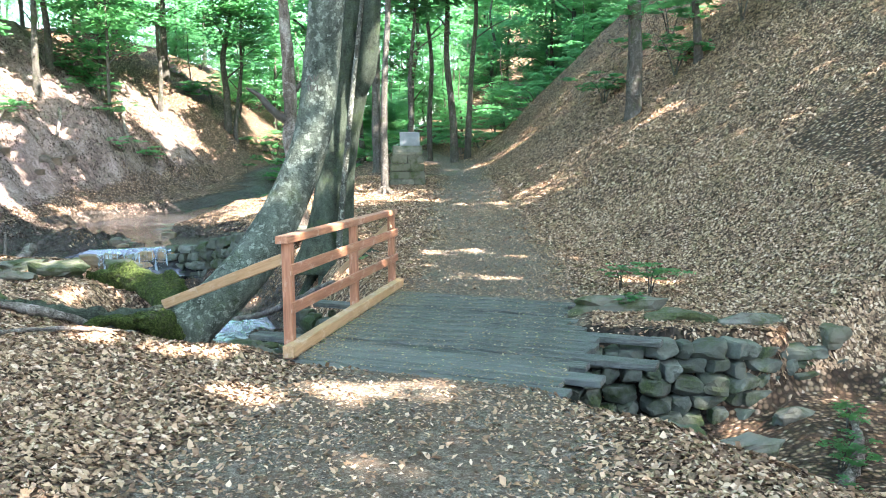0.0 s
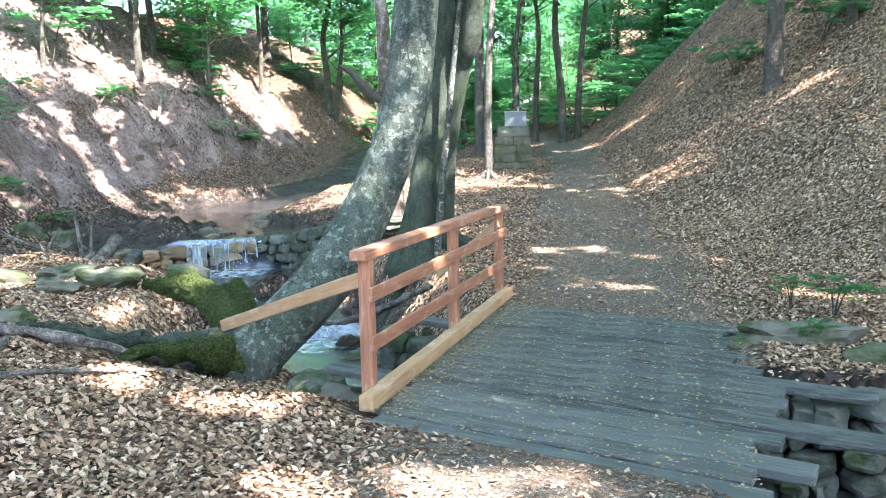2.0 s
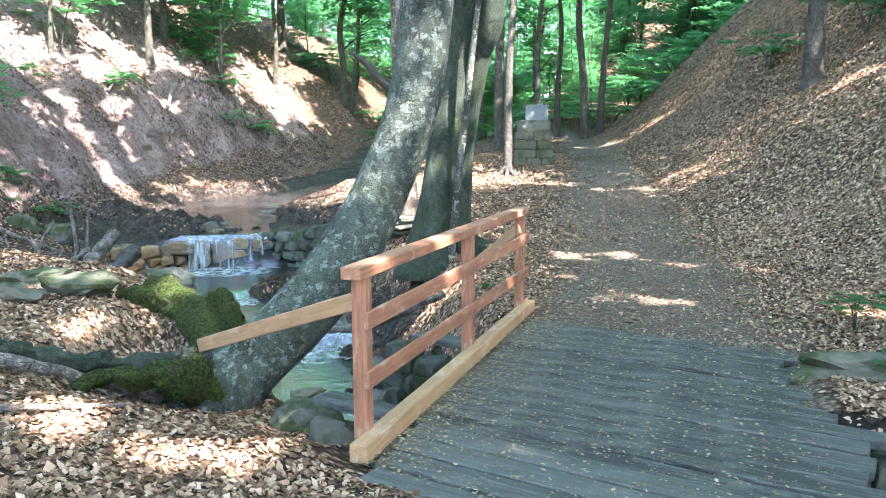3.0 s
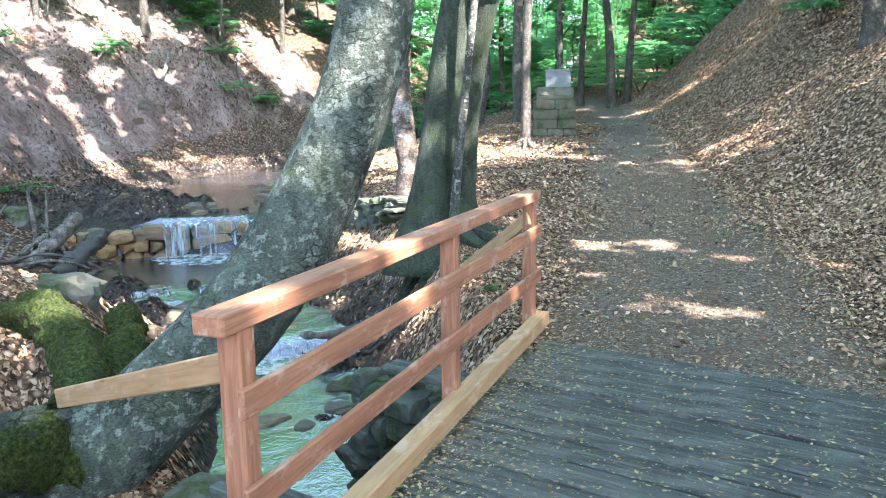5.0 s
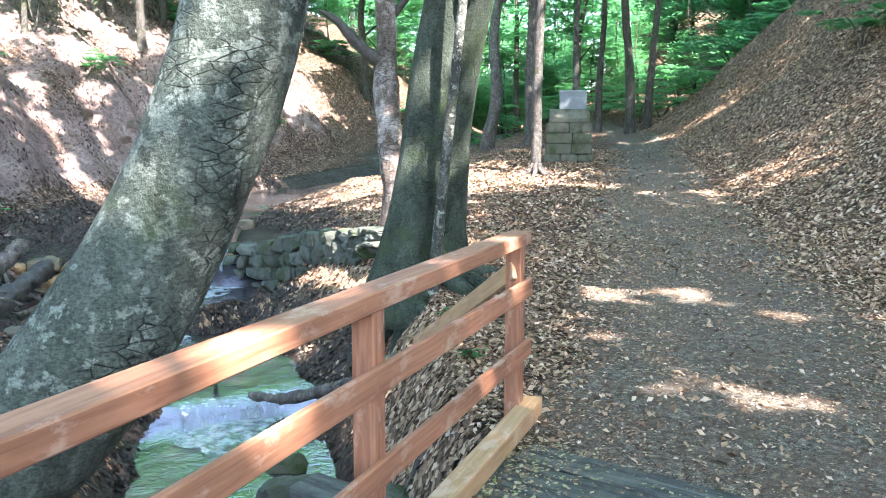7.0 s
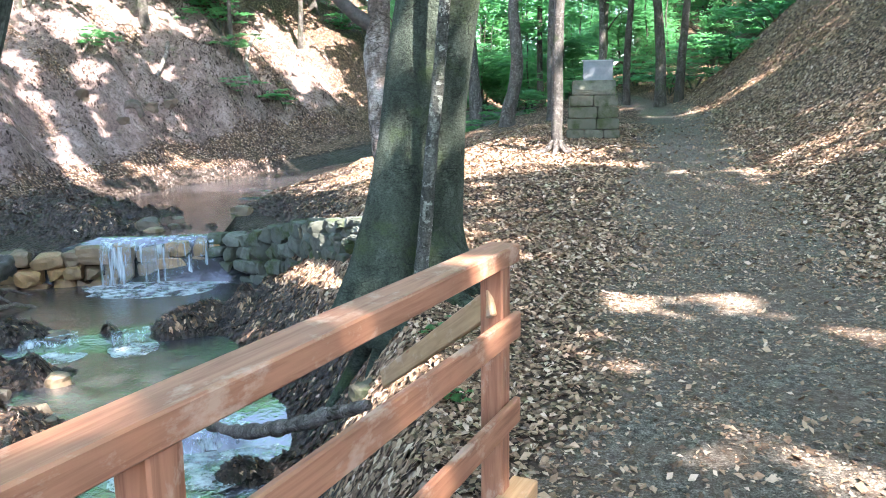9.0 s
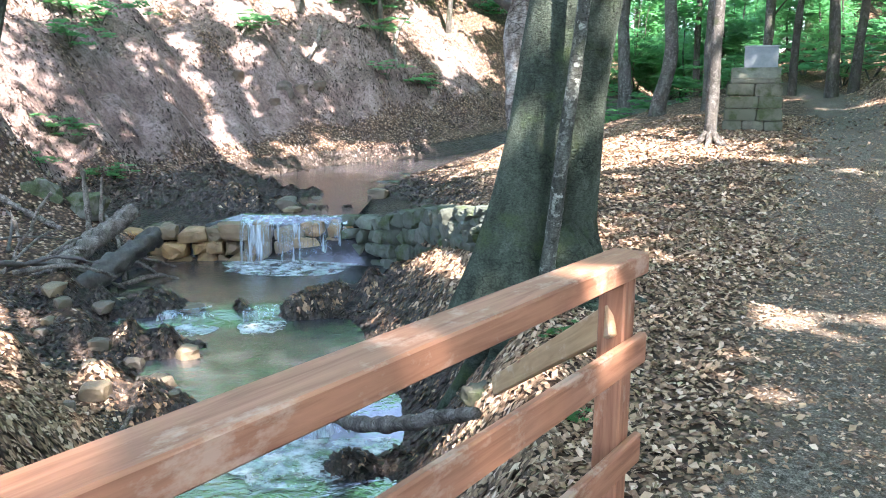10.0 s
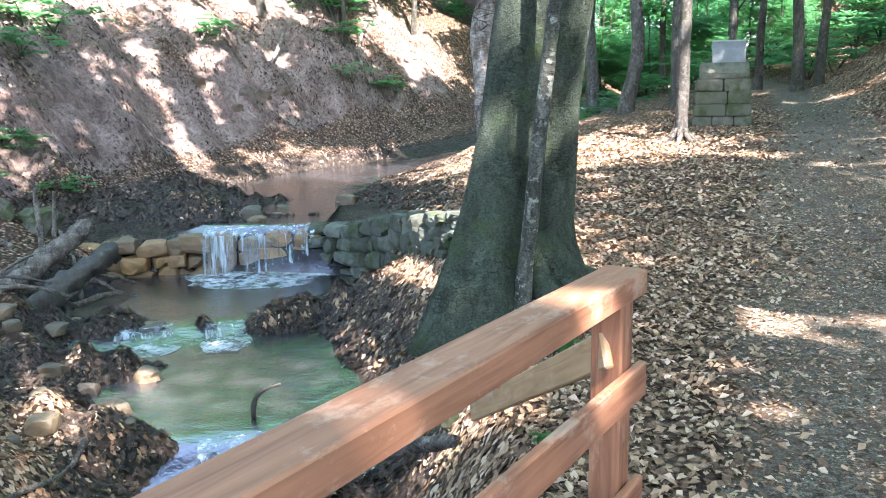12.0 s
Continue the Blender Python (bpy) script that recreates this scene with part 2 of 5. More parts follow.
def plank_material():
    m = Nodes("weathered_planks", 0.62)
    at = m.stretch(1.0, 10, 10)
    n = m.noise(2.5, 8, 0.75, at, 0.5)
    col = m.ramp(n, (0.3, (0.008, 0.010, 0.010)), (0.5, (0.050, 0.059, 0.055)), (0.72, (0.20, 0.225, 0.21)))
    col = m.mix(m.ramp(m.noise(3, 5, 0.7), (0.5, 0.0), (0.64, 0.5)), col, (0.16, 0.185, 0.16))
    dirt = m.noise(60, 5, 0.8)
    col = m.mix(m.ramp(dirt, (0.62, 0.0), (0.7, 0.7)), col, (0.30, 0.26, 0.19))
    col = m.mix(m.ramp(m.random(), (0.4, 0.0), (1.0, 0.6)), col, (0.15, 0.175, 0.16))
    m.color(col)
    return m.bump(m.math("ADD", n, m.math("MULTIPLY", dirt, 0.4)), 0.8, 0.02).mat


def stone_material(name, base, tint, moss=0.3, wet=0.85):
    m = Nodes(name, wet).world_place()
    n = m.noise(6, 7, 0.7)
    col = m.ramp(n, (0.3, tuple(c * 0.45 for c in base)), (0.55, base), (0.78, tuple(min(1, c * 1.5) for c in base)))
    col = m.mix(m.math("MULTIPLY", m.random(), 0.9), col, tint)
    col = m.mix(m.ramp(m.noise(2.6, 5, 0.65), (0.66 - 0.3 * moss, 0.0), (0.8 - 0.3 * moss, 0.8)), col, m.ramp(m.noise(60, 3), (0.3, (0.016, 0.03, 0.008)), (0.55, (0.04, 0.065, 0.016)), (0.75, (0.09, 0.13, 0.03))))
    m.color(col)
    return m.bump(m.math("ADD", n, m.math("MULTIPLY", m.noise(45, 5, 0.7), 0.4)), 0.6, 0.03).mat


def moss_material():
    m = Nodes("moss_cushion", 0.95).world_place()
    n, fine = m.noise(9, 6, 0.7), m.noise(38, 7, 0.8)
    col = m.ramp(fine, (0.36, (0.007, 0.012, 0.004)), (0.5, (0.045, 0.072, 0.016)), (0.64, (0.13, 0.18, 0.045)))
    col = m.mix(m.ramp(n, (0.54, 0.0), (0.66, 0.8)), col, m.ramp(fine, (0.3, (0.03, 0.025, 0.018)), (0.7, (0.10, 0.09, 0.07))))
    m.color(col)
    return m.bump(m.math("ADD", m.math("MULTIPLY", n, 2.0), fine), 1.0, 0.05).mat


def foliage_material(name, deep, bright):
    m = Nodes(name, 0.5)
    col = m.ramp(m.island(), (0.0, deep), (1.0, bright))
    col = m.mix(m.math("MULTIPLY", m.random(), 0.35), col, bright)
    m.color(col)
    through_leaf = m.add("BsdfTranslucent")
    m.link(m.mix(0.5, col, (0.17, 0.58, 0.25), "MIX"), through_leaf.inputs[0])
    join = m.add("MixShader")
    join.inputs[0].default_value = 0.62
    m.link(m.bsdf.outputs[0], join.inputs[1])
    m.link(through_leaf.outputs[0], join.inputs[2])
    m.link(join.outputs[0], m.tree.nodes["Material Output"].inputs[0])
    return m.mat


def water_material():
    m = Nodes("stream_water", 0.06).world_place()
    m.color(m.ramp(m.noise(0.9, 5), (0.3, (0.014, 0.015, 0.017)), (0.7, (0.042, 0.043, 0.048))))
    m.bsdf.inputs["Transmission Weight"].default_value = 0.3
    m.bsdf.inputs["Specular IOR Level"].default_value = 0.17
    m.bsdf.inputs["IOR"].default_value = 1.33
    h = m.math("ADD", m.noise(5, 4, 0.6, None, 0.6), m.math("MULTIPLY", m.noise(24, 3), 0.35))
    return m.bump(h, 0.5, 0.03).mat


def foam_material():
    m = Nodes("falling_water", 0.25).world_place()
    at = m.stretch(4.5, 4.5, 0.4)
    n = m.noise(2.0, 5, 0.65, at)
    m.color(m.ramp(n, (0.35, (0.22, 0.33, 0.38)), (0.65, (0.6, 0.72, 0.78))))
    m.link(m.ramp(n, (0.42, 0.02), (0.68, 0.78)), m.bsdf.inputs["Alpha"])
    return m.bump(n, 0.6, 0.03).mat


GROUND = ground_material()
LITTER = leaf_litter_material()
BEECH = bark_material("beech_bark_grey", (0.112, 0.145, 0.118), (0.21, 0.255, 0.215), (0.03, 0.038, 0.031), 0.15, 0.75)
BEECH_DARK = bark_material("beech_bark_green", (0.066, 0.09, 0.066), (0.12, 0.155, 0.118), (0.024, 0.034, 0.025), 0.35, 0.15)
BARK_FAR = bark_material("forest_bark", (0.10, 0.095, 0.082), (0.19, 0.185, 0.165), (0.045, 0.04, 0.035), 0.25, 0.35)
BARK_GREY = bark_material("grey_bark", (0.13, 0.125, 0.11), (0.26, 0.255, 0.235), (0.045, 0.04, 0.035), 0.1, 0.4)
DEADWOOD = bark_material("dead_wood", (0.21, 0.19, 0.165), (0.42, 0.39, 0.35), (0.045, 0.037, 0.03), 0.0, 0.35)
BARK_BROKEN = bark_material("peeling_bark", (0.17, 0.14, 0.115), (0.62, 0.58, 0.54), (0.035, 0.028, 0.022), 0.0, 0.2, 0.45)
TIMBER = timber_material("new_larch_timber", (0.42, 0.205, 0.118), (0.235, 0.095, 0.05))
TIMBER_PALE = timber_material("raw_timber", (0.46, 0.30, 0.16), (0.33, 0.19, 0.085))
PLANK = plank_material()
WALLSTONE = stone_material("wall_stone", (0.14, 0.16, 0.135), (0.065, 0.075, 0.06), 0.5)
WEIRSTONE = stone_material("weir_stone", (0.36, 0.22, 0.095), (0.13, 0.10, 0.065), 0.12, 0.5)
BOULDER = stone_material("mossy_stone", (0.17, 0.175, 0.155), (0.12, 0.12, 0.09), 0.7)
PEBBLE = stone_material("stream_stone", (0.22, 0.17, 0.10), (0.07, 0.065, 0.055), 0.0, 0.45)
MASONRY = stone_material("monument_stone", (0.16, 0.16, 0.125), (0.11, 0.12, 0.085), 0.45)
MOSS = moss_material()
LEAF = foliage_material("beech_leaves", (0.022, 0.085, 0.036), (0.07, 0.22, 0.075))
LEAF_YOUNG = foliage_material("young_leaves", (0.04, 0.14, 0.05), (0.11, 0.28, 0.085))
WATER = water_material()
FOAM = foam_material()


def simple(name, ramp, rough=0.6, scale=12, strength=0.4):
    m = Nodes(name, rough).world_place()
    n = m.noise(scale, 6, 0.7)
    m.color(m.ramp(n, *ramp))
    return m.bump(n, strength, 0.02).mat


def froth_material():
    m = Nodes("foam", 0.4).world_place()
    n = m.noise(9, 6, 0.7)
    m.color(m.ramp(n, (0.35, (0.30, 0.42, 0.46)), (0.6, (0.78, 0.86, 0.9))))
    m.link(m.ramp(m.noise(6, 6, 0.7), (0.38, 0.05), (0.62, 0.7)), m.bsdf.inputs["Alpha"])
    return m.bump(n, 0.6, 0.03).mat


def buds_material():
    m = Nodes("leaf_scraps", 0.7)
    m.color(m.ramp(m.island(), (0.0, (0.14, 0.09, 0.05)), (0.5, (0.34, 0.25, 0.13)), (0.85, (0.45, 0.40, 0.25)), (1.0, (0.20, 0.30, 0.08))))
    return m.mat


OUTCROP = stone_material("slope_rock", (0.10, 0.085, 0.07), (0.15, 0.12, 0.09), 0.1)
def clod_material():
    m = Nodes("soil_clods", 0.9)
    m.color(m.ramp(m.island(), (0.0, (0.02, 0.015, 0.012)), (0.5, (0.075, 0.055, 0.046)), (0.85, (0.19, 0.15, 0.13)), (1.0, (0.36, 0.28, 0.23))))
    return m.mat


CLODS = clod_material()
# near-black colour that stands for shade in the plank gaps
GAP_SHADE = simple("packed_dirt", ((0.3, (0.012, 0.011, 0.01)), (0.7, (0.05, 0.04, 0.03))), 0.95, 30)
BARK_STEM = bark_material("stem_bark", (0.12, 0.13, 0.11), (0.30, 0.33, 0.28), (0.04, 0.045, 0.035), 0.1, 0.9)
FROTH = froth_material()
BUDS = buds_material()
WETLEAF = simple("wet_leaves", ((0.3, (0.008, 0.007, 0.006)), (0.5, (0.035, 0.026, 0.02)), (0.72, (0.17, 0.125, 0.09))), 0.35, 34, 1.0)
DARKWOOD = simple("wet_wood", ((0.3, (0.02, 0.018, 0.016)), (0.6, (0.07, 0.065, 0.055)), (0.8, (0.15, 0.15, 0.13))), 0.55, 14, 0.7)
PLAQUE = simple("plaque_metal", ((0.3, (0.11, 0.135, 0.14)), (0.7, (0.18, 0.205, 0.215))), 0.5, 5, 0.1)
PLAQUE_RIM = simple("plaque_rim", ((0.3, (0.20, 0.24, 0.24)), (0.7, (0.3, 0.34, 0.34))), 0.4, 5, 0.1)
CANOPY_LEAVES = 5200
FAR_TREES = 118
CANOPY_SPOTS = ((8.0, 1.0, 15, 1.0), (10, 6, 14, 1.0), (5, -4.5, 17, 1.1), (-1, -5, 17, 1.1), (12, 11, 14, 1.0), (14, 17.5, 14, 1.0), (18, 24, 13, 1.0), (16, 3, 14, 1.0), (-7, -1, 16, 1.0), (-13, 5, 16, 1.0),
                (-18, 12, 14, 1.0), (21, 31, 13, 1.0), (10.5, -4, 16, 1.1), (-24, 19, 13, 1.0), (22, 14, 13, 1.0), (17, 8, 14, 0.9), (26, 9, 13, 1.0), (3, -11, 17, 1.2), (15, -3, 15, 1.1), (25, 17, 13, 1.1), (27, 24, 13, 1.1), (29, 31, 13, 1.1))


# ---- the lie of the land ----
# the stream, from below the bridge up the valley: x, y, water level, half width, bank width on its two sides
LOWER_STREAM = [
    (40, -10, -3.2, 0.7, 2.0, 2.0), (12, 5.0, -1.0, 0.7, 1.6, 1.6), (6.4, 6.0, -0.35, 1.5, 1.6, 2.6), (3.3, 6.3, -0.50, 1.52, 1.3, 0.25),
    (1.0, 7.25, -1.2, 0.6, 0.6, 0.3), (-1.2, 8.9, -1.2, 0.65, 0.5, 0.45), (-2.4, 10.6, -1.22, 0.8, 0.9, 0.9), (-3.2, 12.4, -1.24, 0.75, 0.7, 1.1),
    (-3.7, 13.2, -1.22, 0.75, 0.7, 1.6), (-3.95, 13.55, -1.09, 0.8, 0.7, 1.7), (-4.7, 14.3, -1.08, 0.95, 0.6, 1.9), (-6.0, 15.3, -1.06, 1.2, 0.6, 2.3),
    (-6.35, 15.65, -0.96, 1.45, 0.6, 2.1), (-7.0, 16.8, -0.95, 2.05, 0.6, 0.9), (-7.4, 18.1, -0.95, 1.9, 0.5, 0.4), (-7.55, 18.55, -0.31, 0.85, 0.6, 2.4)]
UPPER_STREAM = [
    (-8.2, 20.4, -0.29, 0.7, 0.8, 2.2), (-10.3, 22.8, -0.25, 1.45, 1.0, 2.4),
    (-10.7, 25.2, -0.24, 1.4, 1.0, 2.2), (-9.3, 29.0, -0.05, 0.6, 1.0, 1.2), (-7.6, 33.0, 0.35, 0.5, 1.0, 1.2), (-5, 42, 1.4, 0.5, 1.5, 1.5), (0, 90, 8, 0.5, 2, 2)]
STREAM = np.array(LOWER_STREAM + UPPER_STREAM)


# matted leaf dams in the stream: x, y, half length, half width, height, turn
DAMS = ((-7.5, 14.88, 0.85, 0.27, 0.42, 0.68), (-6.25, 15.62, 0.24, 0.22, 0.38, 0.5), (-5.3, 16.45, 0.95, 0.3, 0.44, 0.9), (-6.3, 14.15, 0.95, 0.3, 0.36, 0.4), (-9.0, 19.1, 1.2, 0.6, 0.32, 0.4), (-7.6, 19.7, 0.4, 0.25, 0.25, 0.6),
        (-8.9, 20.6, 0.5, 0.25, 0.22, 0.2), (-9.6, 20.9, 1.0, 0.4, 0.36, 0.3), (-5.6, 12.6, 0.8, 0.4, 0.3, 0.6), (-4.7, 13.0, 0.4, 0.3, 0.22, 0.4), (-3.0, 13.1, 0.35, 0.3, 0.28, 0.2), (-2.6, 11.5, 0.3, 0.3, 0.22, 0.2), (-2.0, 10.0, 0.4, 0.2, 0.2, 0.9))


def smooth(a, b, v):
    t = np.clip((v - a) / (b - a), 0, 1)
    return t * t * (3 - 2 * t)


def stream_at(x, y):
    """Signed distance to the stream's middle (positive on the slope's side), and its level, half width and banks there."""
    best = np.full(x.shape, 1e9)
    out = [np.zeros(x.shape) for _ in range(5)]
    for a, b in zip(STREAM, STREAM[1:]):
        dx, dy = b[0] - a[0], b[1] - a[1]
        t = np.clip(((x - a[0]) * dx + (y - a[1]) * dy) / (dx * dx + dy * dy), 0, 1)
        ox, oy = x - (a[0] + t * dx), y - (a[1] + t * dy)
        d = np.hypot(ox, oy)
        near = d < best
        best = np.where(near, d, best)
        side = np.sign(dx * oy - dy * ox)
        for k, value in enumerate([side * d] + [a[j] + t * (b[j] - a[j]) for j in (2, 3, 4, 5)]):
            out[k] = np.where(near, value, out[k])
    return out


def rise(d, *steps):
    """Height at d metres past a slope's foot; steps of (length, slope)."""
    d = np.where(d > 12, d, 0.45 * np.log1p(np.exp(np.clip(d / 0.45, -30, 30))))
    h, start = 0.0, 0.0
    for length, slope in steps:
        h = h + slope * np.clip(d - start, 0, length)
        start += length
    return h


def bridge_side(x, y):
    """Along the rail's line and across it, from the near end of the deck."""
    u = (x + 1.27) * 0.184 + (y - 6.95) * 0.983
    v = (x + 1.27) * 0.983 - (y - 6.95) * 0.184
    return u, v


def wave(x, y, s, seed=0.0):
    return (np.sin(x * s + seed + 1.7 * np.sin(y * s * 0.63 + seed)) * np.cos(y * s * 0.87 - seed * 2 + 1.3 * np.sin(x * s * 0.71)))


def land(x, y):
    """Height of the ground, and where it is trail, bare soil, mud or mossy."""
    x, y = np.asarray(x, float), np.asarray(y, float)
    foot_r = np.interp(y, [-30, 0, 3, 5, 7, 8.7, 11, 13, 17, 20, 24, 27, 34, 38, 46, 80], [3.6, 3.6, 4.6, 6.0, 5.6, 4.3, 4.0, 3.7, 3.0, 2.55, 2.05, 1.55, 1.15, 1.15, 3.6, 20])
    steep = np.interp(y, [0, 10, 20, 28, 38, 46, 80], [0.52, 0.56, 0.64, 0.78, 0.97, 0.95, 0.5])
    right = rise(x - foot_r, (18, 1.0), (900, 0.2)) * steep
    foot_l = np.interp(y, [-60, 0, 8, 14, 17, 20.5, 23.6, 28, 33, 45, 80], [-22, -15, -12.8, -11.3, -11.2, -12.0, -12.7, -12.6, -11.4, -10, -9])
    left = rise(foot_l - x, (3, 1.05), (5.5, 0.72), (26, 0.12), (900, 0.04))
    trail_z = np.interp(y, [-400, -30, 0, 5, 7, 11, 14, 18, 24, 27, 32, 45, 60, 95, 160, 400], [3, 1.0, 0.22, 0.10, 0.02, 0.01, 0.10, 0.38, 0.78, 1.0, 1.35, 2.6, 6.0, 20, 42, 60])
    near = trail_z + 0.13 * np.clip(-x - 1.2, 0, 3.5)
    bar = np.interp(y, [9, 13, 16, 17.4, 19, 24, 45], [-0.95, -0.99, -0.86, -0.7, -0.14, -0.12, 1.6]) + 0.22 * np.clip(np.interp(y, [10, 13, 17, 18], [-3.5, -6.2, -8.2, -30]) - x, 0, 4)
    sd, level, half, bank_l, bank_r = stream_at(x, y)
    slope_side = near + (bar - near) * smooth(9.6, 12.5, y - 0.35 * np.clip(-x - 4, 0, 6))
    dip = 0.62 * np.exp(-((x + 6.3) / 1.7) ** 2 - ((y - 18.7) / 1.6) ** 2)
    side = np.where(sd > 0, slope_side, trail_z - dip - 0.19 * np.clip(-3.2 - x, 0, 4) * smooth(15.5, 20, y))
    bed = level - 0.10 - 0.12 * np.clip(1 - np.abs(sd) / half, 0, 1)
    bank = np.where(sd > 0, bank_l, bank_r)
    away = (np.abs(sd) - half * 0.92) / bank
    blend = 0.6 * smooth(0, 1, away) + 0.4 * np.clip(away, 0, 1)
    hollow = 0.42 * smooth(6.6, 8.0, y) * smooth(9.2, 8.6, y) * smooth(-1.0, -1.6, x) * smooth(-4.0, -3.2, x)
    z = bed + (side - bed) * blend + right + left - hollow
    u, v = bridge_side(x, y)
    deck = smooth(-0.35, 0.1, u + v * 0.22) * smooth(3.75, 3.45, u + v * 0.22) * smooth(-0.2, 0.1, v) * smooth(2.75, 2.45, v)
    z = z - 0.10 * deck
    mid = np.interp(y, [-30, 0, 6, 11, 15, 20, 28, 34, 45], [0.2, -0.1, 0.2, 0.75, 0.85, 0.7, 0.5, 0.3, -3])
    wide = np.interp(y, [-30, 0, 6, 11, 15, 24, 34], [1.3, 1.25, 1.3, 1.25, 1.1, 1.0, 0.8])
    trail = smooth(wide + 0.55, wide - 0.55, np.abs(x - mid + 0.18 * wave(x, y, 1.3, 0.2)))
    rough_l = smooth(-0.2, 1.2, foot_l - x)
    gully = 0.6 * np.abs(wave(y + 0.35 * x, x * 0.12, 0.62, 0.7)) + 0.4 * np.abs(wave(y + 0.4 * x, x * 0.2, 1.5, 2.2))
    z = z + rough_l * (0.8 * gully - 0.4 + 0.16 * wave(x, y, 1.7, 2.0) + 0.10 * wave(x, y * 1.3, 4.1, 0.3) + 0.07 * wave(x, y, 8.3, 1.3) + 0.04 * wave(x, y, 15, 0.6))
    z = z + (1 - trail) * (0.035 * wave(x, y, 2.3) + 0.02 * wave(x, y, 5.1, 1.0)) + 0.02 * wave(x, y, 1.1, 3.0)
    soil = rough_l * smooth(13, 7, foot_l - x) * smooth(8, 14, y) * smooth(46, 30, y)
    soil = soil * (0.84 + 0.3 * wave(x * 0.6, y, 0.8, 1.5) + 0.2 * wave(x, y + 0.4 * x, 2.2, 0.4))
    for dx, dy, sx, sy, h, turn in DAMS:
        c, n = math.cos(turn), math.sin(turn)
        a, b = ((x - dx) * c + (y - dy) * n) / sx, (-(x - dx) * n + (y - dy) * c) / sy
        z = z + h * np.exp(-a ** 4 - b ** 2) * (0.75 + 0.35 * wave(x, y, 7.0, dx))
    mud = np.maximum(smooth(0.7, 0.15, (np.abs(sd) - half) / np.maximum(bank, 0.8)), smooth(0.5, 0.15, z - level) * smooth(6.5, 4.5, np.abs(sd)) * smooth(10.5, 12, y)) * smooth(60, 40, y) * smooth(3.6, 2.2, x)
    moss = smooth(3, 0.5, np.hypot(x + 3.2, y - 8.4)) + 0.5 * rough_l + smooth(2.0, 0.5, np.hypot(x - 2.9, y - 9.3))
    return z, trail, soil, mud, np.clip(moss, 0, 1)


def ground_z(x, y):
    return float(land(np.array([x]), np.array([y]))[0][0])


def lines(lo, hi, step, reach):
    v = list(np.arange(lo, hi + step / 2, step))
    s = step
    while v[-1] < reach:
        s = min(s * 1.13, 40)
        v.append(v[-1] + s)
    s = step
    while v[0] > -reach:
        s = min(s * 1.13, 40)
        v.insert(0, v[0] - s)
    return np.array(v)


def build_ground():
    gx, gy = lines(-17.5, 5, 0.14, 600), lines(2.5, 33, 0.14, 600)
    X, Y = np.meshgrid(gx, gy)
    z, *masks = land(X.ravel(), Y.ravel())
    n, k = len(gx), len(gy)
    verts = np.stack([X.ravel(), Y.ravel(), z], 1)
    i = (np.arange(k - 1)[:, None] * n + np.arange(n - 1)).ravel()
    me = bpy.data.meshes.new("ground")
    me.from_pydata(verts.tolist(), [], np.stack([i, i + 1, i + n + 1, i + n], 1).tolist())
    for name, values in zip(("trail", "soil", "mud", "moss"), masks):
        me.attributes.new(name, "FLOAT", "POINT").data.foreach_set("value", np.ascontiguousarray(values, np.float32))
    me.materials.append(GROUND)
    me.shade_smooth()
    tagged(new("ground", me), "leaf-strewn forest ground with a gravel trail and bare eroded slope", "ground", kind="structure")


build_ground()


# ---- the stream ----
def build_water():
    """Still and running water, level by level."""
    verts, faces = [], []
    pts = []
    for a, b in zip(STREAM[4:-1], STREAM[5:]):
        steps = max(2, int(math.hypot(b[0] - a[0], b[1] - a[1]) / 0.25))
        pts += [a + (b - a) * k / steps for k in range(steps)]
    cols = 13
    for i, p in enumerate(pts):
        q, r = pts[max(i - 2, 0)], pts[min(i + 2, len(pts) - 1)]
        dx, dy = r[0] - q[0], r[1] - q[1]
        ln = math.hypot(dx, dy)
        nx, ny = -dy / ln, dx / ln
        for k in range(cols):
            o = (k / (cols - 1) * 2 - 1) * (p[3] + (0.75 if p[3] > 1 or p[2] < -0.6 else 0.12))
            verts.append((p[0] + nx * o, p[1] + ny * o, p[2]))
    for i in range(len(pts) - 1):
        for k in range(cols - 1):
            a = i * cols + k
            faces.append((a, a + 1, a + cols + 1, a + cols))
    ob = raw("water", verts, faces, WATER, smooth=True)
    tagged(ob, "shallow clear stream water running over mud and stones", "stream", kind="structure")


build_water()


# ---- the footbridge ----
RAIL_A, RAIL_B = Vector((-1.235, 6.95, 0)), Vector((-0.565, 10.9, 0))
ALONG = (RAIL_B - RAIL_A).normalized()
OUT = Vector((-ALONG.y, ALONG.x, 0))          # towards the stream, away from the deck
PLANK_WAY = Vector((0.925, -0.38, 0)).normalized()


